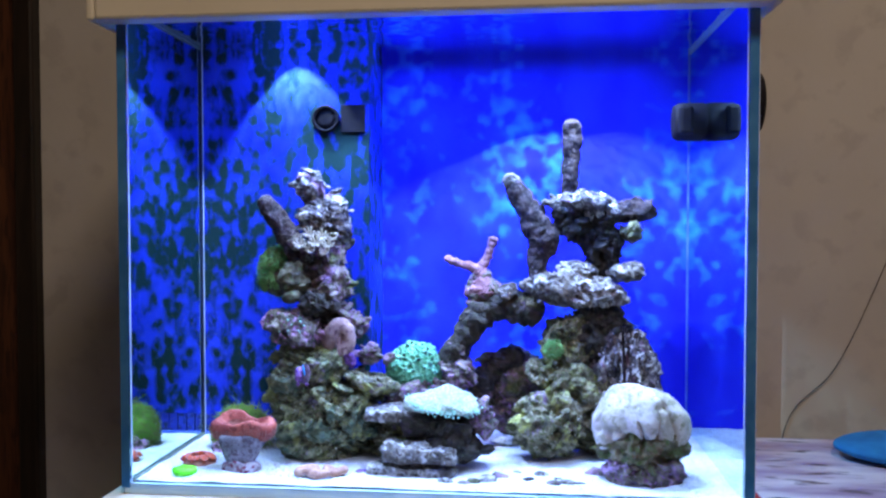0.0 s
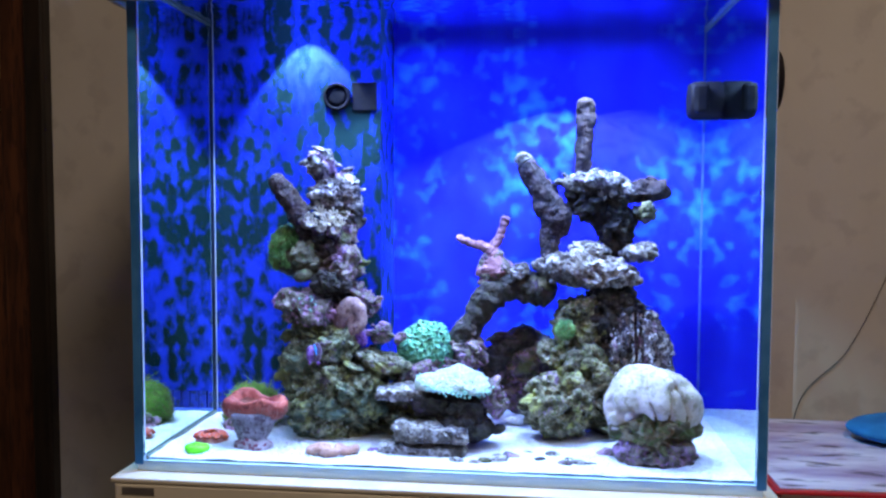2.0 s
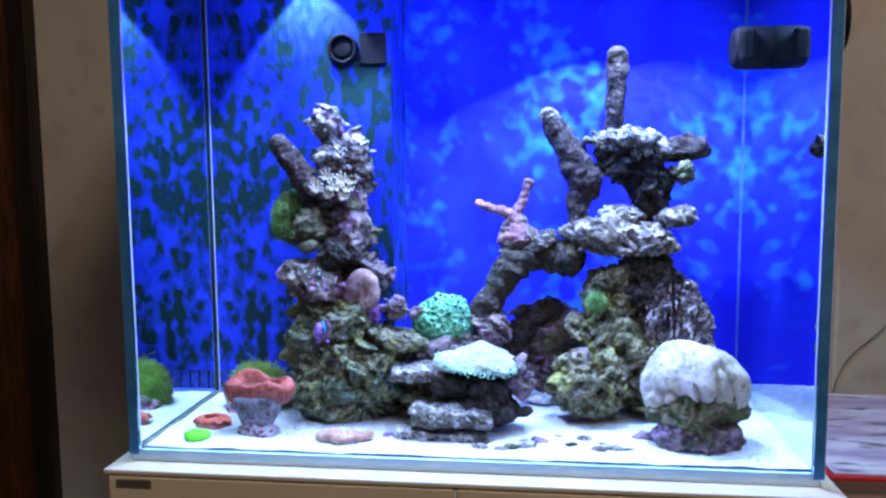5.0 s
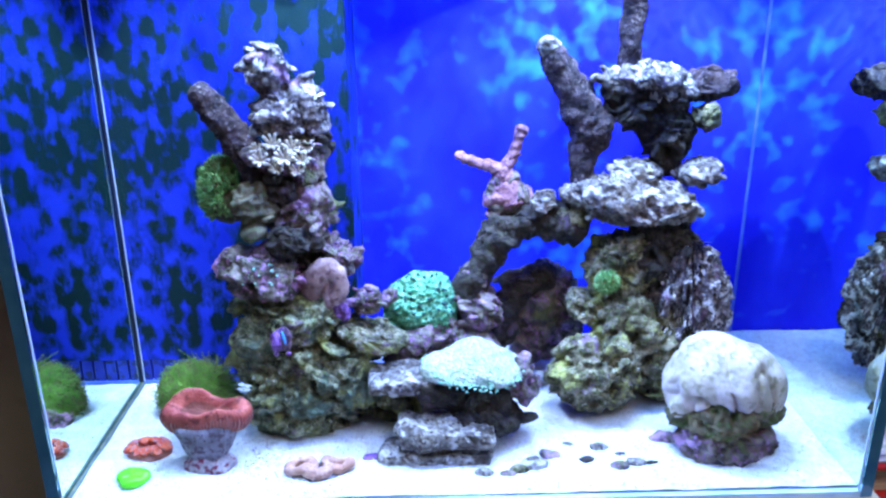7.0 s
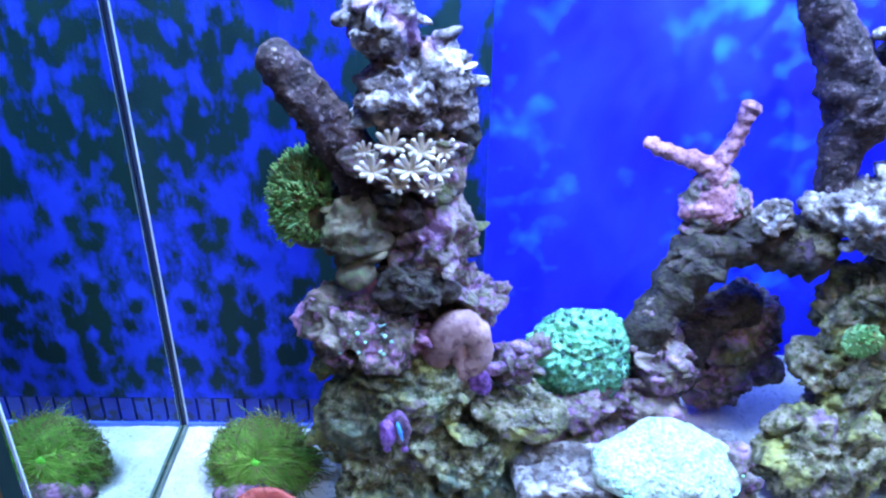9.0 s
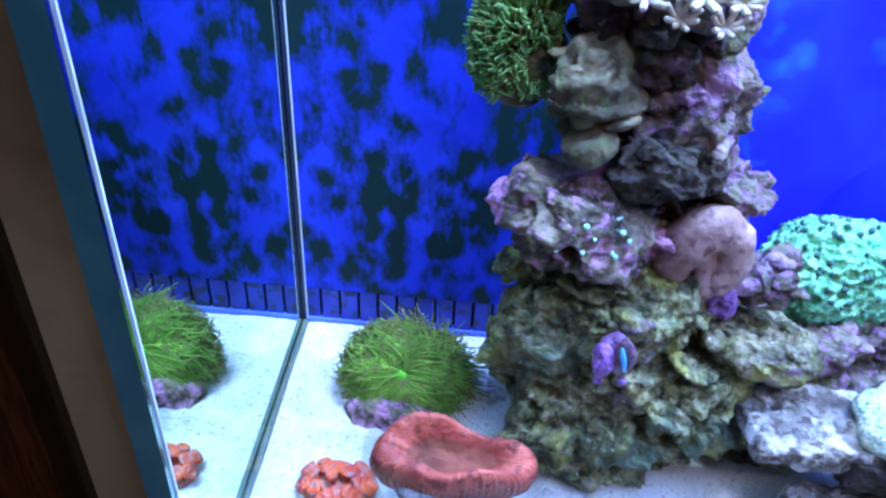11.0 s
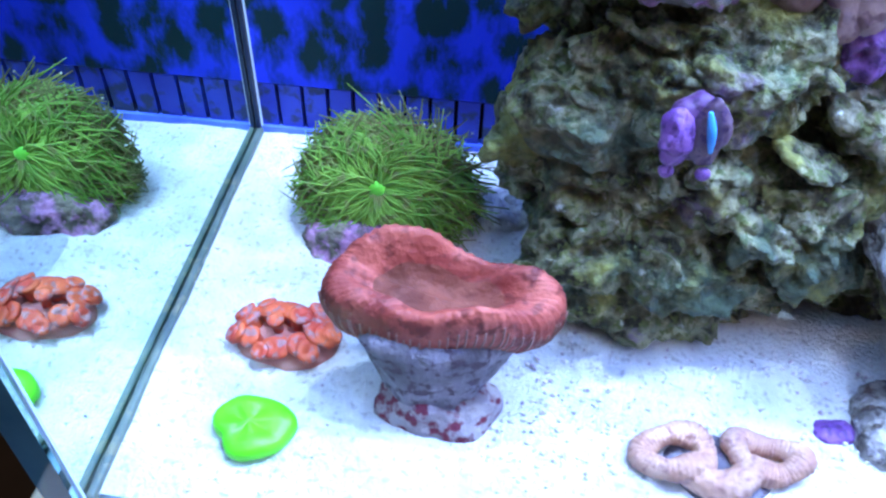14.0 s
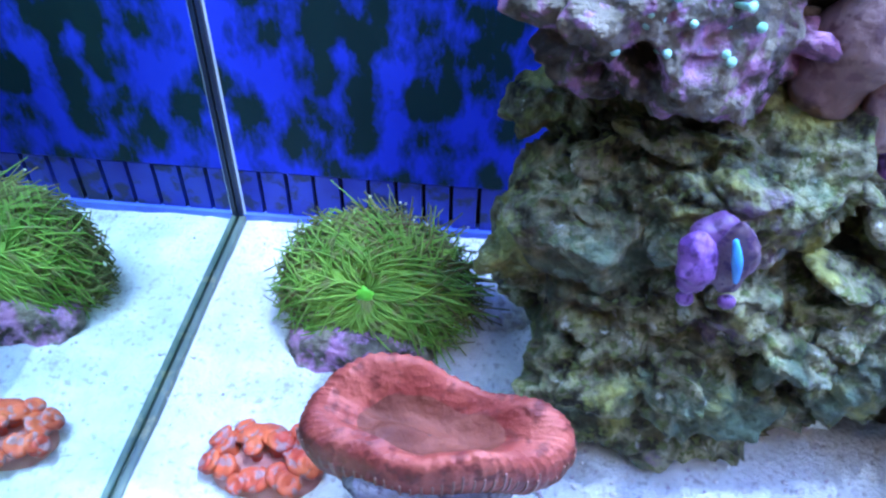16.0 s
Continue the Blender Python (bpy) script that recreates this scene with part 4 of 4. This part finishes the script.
# pale leather coral on purple rock
stone("live_rock", (0.508, 0.056, 0.014), (0.042, 0.026, 0.020), 78, "rock_purple", "purple crusted rock under the leather coral", group="middle rocks")
lc = thing("leather_coral", "large pale lilac leather coral with deep folds", "coral", (0.507, 0.068, 0.058))
def leather_cap():
    """A domed cap with broad folds, its rim hollowed out in front."""
    bm = lump((0.045, 0.034, 0.036), 79, sub=6, big=0.20, mid=0.035, pits=0.0, fine=0.015)
    for v in bm.verts:
        a = math.atan2(v.co.y, v.co.x)
        fold = abs(noise.noise(Vector((math.cos(a) * 1.6, math.sin(a) * 1.6, v.co.z * 26)))) + 0.5 * abs(noise.noise(v.co * 45))
        up = min(1.0, max(0.0, (v.co.z + 0.012) / 0.03))
        v.co *= 1 + 0.06 - 0.24 * (1 - min(1.0, fold * 4)) * (1 - 0.4 * up)
        cut = -0.024 + 0.022 * bump(a, -1.75, 0.9) + 0.003 * math.sin(5 * a) + 0.002 * math.sin(9 * a)
        if v.co.z < cut:
            k = min(1.0, (cut - v.co.z) / 0.008)
            v.co.x *= 1 - 0.20 * k
            v.co.y *= 1 - 0.34 * k
            v.co.z = cut - (cut - v.co.z) * 0.6
    return bm


part("cap", leather_cap(), "leather", lc)
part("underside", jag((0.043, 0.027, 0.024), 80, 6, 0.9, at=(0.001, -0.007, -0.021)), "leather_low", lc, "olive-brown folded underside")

# folded mauve coral on the tower
mc = thing("folded_coral", "smooth mauve coral folded into rounded lobes", "coral", (0.2005, 0.100, 0.1325))
mc.scale = (0.84, 0.80, 1.0)
part("lobe", tube([(-0.016, 0.000, -0.006, 0.010), (-0.012, -0.003, 0.006, 0.011), (-0.001, -0.004, 0.014, 0.010), (0.008, -0.004, 0.010, 0.009)], per=10, seg=24, rough=0.12, freq=120), "mauve", mc)
part("lobe", tube([(0.008, -0.004, 0.013, 0.008), (0.011, -0.005, 0.000, 0.008), (0.005, -0.004, -0.009, 0.009)], per=10, seg=24, rough=0.12, freq=120, seed=3), "mauve", mc)
part("lobe", tube([(-0.001, -0.004, 0.006, 0.0040), (-0.002, -0.006, -0.002, 0.0048), (0.000, -0.007, -0.014, 0.0060)], per=10, seg=24, rough=0.15, freq=120, seed=6), "mauve", mc)
part("stalk", lump((0.016, 0.010, 0.012), 81, sub=4, big=0.2, at=(-0.002, 0.004, -0.012)), "purple", mc, "violet stalk in the shade")

for x, z, turn in ((-0.013, -0.017, 20), (0.010, -0.020, -30)):
    part("flap", jag((0.0075, 0.0050, 0.0085), 91 + int(z * -1000), 5, 2.0, turn, at=(x, -0.004, z)), "lilac", mc, "violet skirt under the lobes")

# purple clam
cl = thing("clam", "purple clam with a bright blue lip, wedged in rock", "clam", (0.1665, 0.074, 0.100))
cl.scale = (0.70, 0.66, 0.92)
part("shell", jag((0.010, 0.008, 0.011), 82, 4, 0.5), "purple", cl, "dark violet hollow shell")
part("lobe", jag((0.0055, 0.0055, 0.0080), 83, 5, 1.0, at=(-0.0065, -0.008, 0.000)), "lilac", cl, "lilac mantle lobe")
mantle = part("lobe", jag((0.0062, 0.0060, 0.0105), 84, 5, 0.9, at=(0.0050, -0.008, 0.003)), "clam_skin", cl, "brown-violet mantle lobe")
part("lip", tube([(0.0015, -0.0130, 0.011, 0.0009), (0.0034, -0.0147, 0.006, 0.0017), (0.0050, -0.0147, 0.000, 0.0009)], per=6, seg=10), "blue_lip", mantle, "bright blue streak")
for x in (-0.0065, 0.0065):
    part("foot", lump((0.0038, 0.0032, 0.0030), 85, sub=4, big=0.6, mid=0.4, pits=0, at=(x, -0.009, -0.0105)), "lilac", cl, "pale lilac foot")

# cream finger coral
fc = thing("finger_coral", "cluster of short cream fingers on the tower", "coral", (0.164, 0.108, 0.230))
fc.scale = (0.95, 0.95, 0.95)
for i, (x, y, z, w) in enumerate(((-0.008, -0.010, 0.002, 1.0), (0.001, -0.006, 0.014, 1.0), (0.011, -0.012, 0.004, 1.1), (0.016, -0.006, 0.011, 1.0), (0.024, -0.010, 0.002, 0.9), (0.004, -0.013, -0.004, 0.8), (0.020, -0.012, -0.006, 0.8), (-0.012, -0.004, 0.010, 0.7), (0.027, -0.002, 0.010, 0.8))):
    bm = tube([(x * 0.8, 0.0, z - 0.010, 0.0030 * w), (x, y * 0.7, z - 0.003, 0.0026 * w), (x, y, z, 0.0024 * w)], seg=10, per=4, rough=0.2, freq=260, seed=i)
    part("stem", bm, "clam_skin", fc, "mauve stem")
    for k in range(8):
        a = k * 0.7854 + rng.uniform(-0.2, 0.2) + i
        n = w * rng.uniform(0.0062, 0.0085)
        d = Vector((math.cos(a), -0.55 + 0.25 * math.sin(a), math.sin(a) * 0.75 + 0.35)) * n
        part("finger", tube([(x, y, z, 0.0016 * w), (x + d.x * 0.55, y + d.y * 0.5, z + d.z * 0.5, 0.0015 * w), (x + d.x, y + d.y, z + d.z + 0.001, 0.00125 * w)], seg=8, per=3, rough=0.15, freq=320, seed=i), "cream", fc)
part("base", lump((0.026, 0.012, 0.010), 83, sub=4, turn=17), "rock_purple", fc, "mauve stony base")

# olive soft coral on the tower's side
oc = thing("soft_coral", "olive soft coral with a green fringe on the tower", "coral", (0.121, 0.130, 0.2005))
bulb = part("body", lump((0.0155, 0.0135, 0.023), 84, sub=5, big=0.25, mid=0.15, pits=0.1), "olive", oc)
bm = bmesh.new()
for i in range(2400):
    a, e = rng.uniform(0, 6.283), math.acos(rng.uniform(-0.7, 1))
    d = Vector((math.sin(e) * math.cos(a), math.sin(e) * math.sin(a), math.cos(e)))
    face = Vector((0.35, -0.9, -0.1)).dot(d)
    if face > 0.93 or d.x > 0.75:
        continue
    p0 = Vector((d.x * 0.0150, d.y * 0.0135, d.z * 0.0225))
    side = Vector((rng.uniform(-0.002, 0.001), rng.uniform(-0.0015, 0.0015), rng.uniform(-0.001, 0.003)))
    long = rng.uniform(0.5, 1.0) * (1.7 if d.z > 0.3 or d.x < -0.3 else 0.9)
    tube([(*p0, 0.0008), (*(p0 + d * 0.0026 * long), 0.0007), (*(p0 + d * 0.0044 * long + side), 0.0005)], bm, seg=4, per=2)
tagged(part("fringe", bm, "fringe", bulb), "green tentacle fringe", "", "", "stuff")
so = stone("soft_coral", (0.146, 0.106, 0.192), (0.019, 0.015, 0.023), 85, "olive", "dark olive lump of soft coral on the tower", "coral", "left rock tower", n=9)

# pink antler coral
pa = thing("antler_coral", "pink antler coral with two slender arms", "coral", (0.345, 0.175, 0.165))
part("trunk", jag((0.021, 0.014, 0.027), 86, 5, 0.8, at=(0.002, 0, 0.014)), "rock_pink", pa, "mauve crusted trunk")
part("stem", tube([(0.000, 0, 0.012, 0.017), (-0.001, 0, 0.026, 0.012), (-0.002, 0, 0.040, 0.007)], per=8, seg=16, rough=0.25, freq=150), "pink", pa)
part("arm", tube([(-0.002, 0, 0.038, 0.0062), (-0.018, 0.001, 0.043, 0.0052), (-0.032, 0.003, 0.047, 0.0046), (-0.041, 0.005, 0.051, 0.0040)], per=8, seg=14, rough=0.45, freq=260), "pink", pa)
part("arm", tube([(-0.002, 0, 0.038, 0.0062), (0.006, 0.002, 0.052, 0.0050), (0.010, 0.004, 0.064, 0.0048), (0.013, 0.005, 0.073, 0.0056)], per=8, seg=14, rough=0.45, freq=260), "pink", pa)
part("knob", lump((0.007, 0.007, 0.007), 87, sub=3, at=(-0.014, -0.004, 0.012)), "pink", pa)

# small green button on the right tower
gb = thing("button_coral", "small fuzzy green coral on the ridged tower", "coral", (0.424, 0.124, 0.122))
gb.scale = (0.85, 0.85, 0.85)
bm = lump((0.012, 0.006, 0.011), 88, sub=4, big=0.2, mid=0.2, pits=0.1)
button = part("flesh", bm, "fringe", gb)
bm = bmesh.new()
for i in range(120):
    a, e = rng.uniform(math.pi, 2 * math.pi), rng.uniform(0.2, 2.9)
    d = Vector((math.sin(e) * math.cos(a), math.sin(e) * math.sin(a), math.cos(e)))
    p0 = Vector((d.x * 0.012, d.y * 0.006, d.z * 0.011))
    tube([(*p0, 0.0009), (*(p0 + d * 0.0025), 0.0006)], bm, seg=5, per=2)
tagged(part("nubs", bm, "fringe", button), "", "", "", "stuff")

# ---- pumps ----
ph = thing("circulation_pump", "black circulation pump held to the side pane", "pump", (0.577, 0.175, 0.367))
part("body", lathe([(0.012, -0.022), (0.018, -0.021), (0.0205, -0.016), (0.021, 0.010), (0.018, 0.016), (0.010, 0.017)], 40), "black", ph).rotation_euler = (0, radians(90), 0)
part("intake", box(-0.0195, -0.004, -0.026, -0.016, -0.016, 0.016, 0.004), "black", ph, "", False)
part("magnet", lathe([(0.026, 0.0), (0.031, 0.001), (0.032, 0.005), (0.028, 0.009), (0.010, 0.010)], 40), "black", ph).matrix_basis = pose(0.0235, -0.13, 0.0, 0, 90, 0)
pr = thing("return_pump", "round dark outlet on the filter box", "pump", (0.165, 0.172, 0.376))
part("ring", lathe([(0.0118, 0.0040), (0.0125, 0.0052), (0.0150, 0.0052), (0.0158, 0.0040), (0.0158, 0.0), (0.0118, 0.0)], 40, None, False), "black", pr).matrix_basis = pose(0, 0.0055, 0, 90, 0, 0)
part("face", lathe([(0.0117, 0.0), (0.0117, 0.0030), (0.0060, 0.0032), (0.0002, 0.0032)], 40), "black", pr, "black slotted face").matrix_basis = pose(0, 0.0055, 0, 90, 0, 0)
part("box", box(0.0175, 0.046, 0.003, 0.0055, -0.016, 0.016, 0.001), "black", pr, "", False)

# ---- rubble on the sand ----
for i, (x, y, w, m) in enumerate((
    (0.140, 0.019, 0.0035, "rock"), (0.396, 0.044, 0.008, "rock_dark"), (0.412, 0.060, 0.009, "rock_pale"), (0.420, 0.036, 0.010, "rock_purple"), (0.436, 0.040, 0.009, "rock_pale"),
    (0.426, 0.052, 0.006, "rock_dark"), (0.448, 0.040, 0.006, "rock_dark"), (0.372, 0.052, 0.010, "rock_purple"), (0.356, 0.040, 0.012, "rock_pale"), (0.345, 0.034, 0.008, "rock"),
    (0.556, 0.026, 0.004, "rock"), (0.231, 0.054, 0.0085, "lilac"), (0.336, 0.030, 0.007, "rock_purple"), (0.385, 0.066, 0.007, "rock"), (0.476, 0.046, 0.006, "rock_dark"),
    (0.466, 0.072, 0.012, "rock_purple"), (0.318, 0.030, 0.009, "rock_pale"))):
    stone("pebble", (x, y, 0.003 + w * 0.25), (w, w * 0.6, w * 0.45), 100 + i, m, "small broken piece of rock on the sand", "pebble", "rubble on the sand", rng.uniform(-20, 20), sub=3, size=0.5)
bm = bmesh.new()
for i in range(1500):
    x, y, w = rng.uniform(0.012, 0.588), 0.008 + 0.245 * rng.random() ** 1.4, rng.uniform(0.0006, 0.0011)
    bmesh.ops.create_icosphere(bm, subdivisions=1, radius=w, matrix=Matrix.Translation((x, y, 0.0065)) @ Euler((rng.random() * 3, rng.random() * 3, 0)).to_matrix().to_4x4() @ Matrix.Diagonal((1, 0.7, 0.6, 1)))
for i in range(500):
    x, y, w = rng.uniform(0.125, 0.30), rng.uniform(0.030, 0.085), rng.uniform(0.0004, 0.0013)
    bmesh.ops.create_icosphere(bm, subdivisions=1, radius=w, matrix=Matrix.Translation((x, y, 0.0066)) @ Euler((rng.random() * 3, rng.random() * 3, 0)).to_matrix().to_4x4() @ Matrix.Diagonal((1, 0.7, 0.6, 1)))
tagged(part("gravel", bm, "gravel", None), "scattered coarse grains on the sand", "gravel", "", "stuff")

# ---- side table and books ----
tb = thing("side_table", "low brown side table beside the tank", "table", (1.0, 0.18, -0.75))
child("top", 0.62, 1.40, -0.02, 0.44, -0.075, -0.045, "table", tb, 0.003)
for x in (0.63, 1.35):
    for y in (-0.01, 0.39):
        child("leg", x, x + 0.04, y, y + 0.04, -0.735, -0.0755, "table", tb, 0.002)
bk = thing("book", "thick hardback with a pale printed cover and red edge", "book", (0.78, 0.20, -0.045))
child("page_block", 0.634, 0.915, 0.078, 0.326, -0.0405, -0.0125, "paper", bk, 0.001)
child("board", 0.626, 0.920, 0.066, 0.334, -0.0122, -0.0085, "red", bk, 0.001, "red upper board")
child("print", 0.632, 0.918, 0.072, 0.332, -0.0083, -0.0070, "cover", bk, 0.0, "pale mauve printed picture")
child("board", 0.626, 0.920, 0.066, 0.334, -0.0448, -0.0408, "red", bk, 0.001)
child("spine", 0.620, 0.6256, 0.066, 0.334, -0.0448, -0.0085, "red", bk, 0.001, "red spine")
cf = thing("blue_pouch", "blue cloth pouch lying on the book", "pouch", (0.83, 0.25, -0.006))
part("cloth", lump((0.10, 0.06, 0.016), 90, sub=5, big=0.15, mid=0.05, pits=0, fine=0, size=3.0, at=(0.03, 0.0, 0.012)), "teal", cf)
for ob in (tb, bk, cf):
    ob.location.z -= 0.014
tagged(part("cable", tube([(1.03, 0.447, 0.62, 0.0008), (0.955, 0.447, 0.36, 0.0008), (0.885, 0.447, 0.170, 0.0008), (0.83, 0.447, 0.05, 0.0008), (0.765, 0.446, -0.03, 0.0008), (0.745, 0.444, -0.2, 0.0008)], seg=8, per=10), "cable"), "thin dark cable hanging down the wall", "cable")

# ---- last details ----
stone("bleached_rock", (0.122, 0.138, 0.008), (0.015, 0.012, 0.009), 140, "bleached", "bleached white piece of rubble on the sand", "rock", "rubble on the sand")
stone("bleached_rock", (0.372, 0.165, 0.012), (0.018, 0.010, 0.005), 141, "bleached", "bleached white piece of rubble on the sand", "rock", "rubble on the sand")
sp = thing("star_polyps", "few tiny mint star polyps on pink crusted rock", "coral", (0.152, 0.080, 0.148))
for i in range(13):
    w = rng.uniform(0.0007, 0.0012)
    q = part("polyp", lathe([(w * 0.5, -0.004), (w * 0.6, 0.0), (w, 0.0008), (w * 0.5, 0.0012)], 10), "nub", sp)
    q.location, q.rotation_euler = (rng.uniform(-0.016, 0.014), rng.uniform(-0.003, 0.003), rng.uniform(-0.008, 0.010)), (radians(70), 0, rng.uniform(-0.5, 0.5))
tagged(part("name_plate", box(0.004, 0.036, -0.0228, -0.0216, -0.021, -0.0145, 0.0004), "plate", None, "", False), "small grey plate on the cabinet door", "plate")
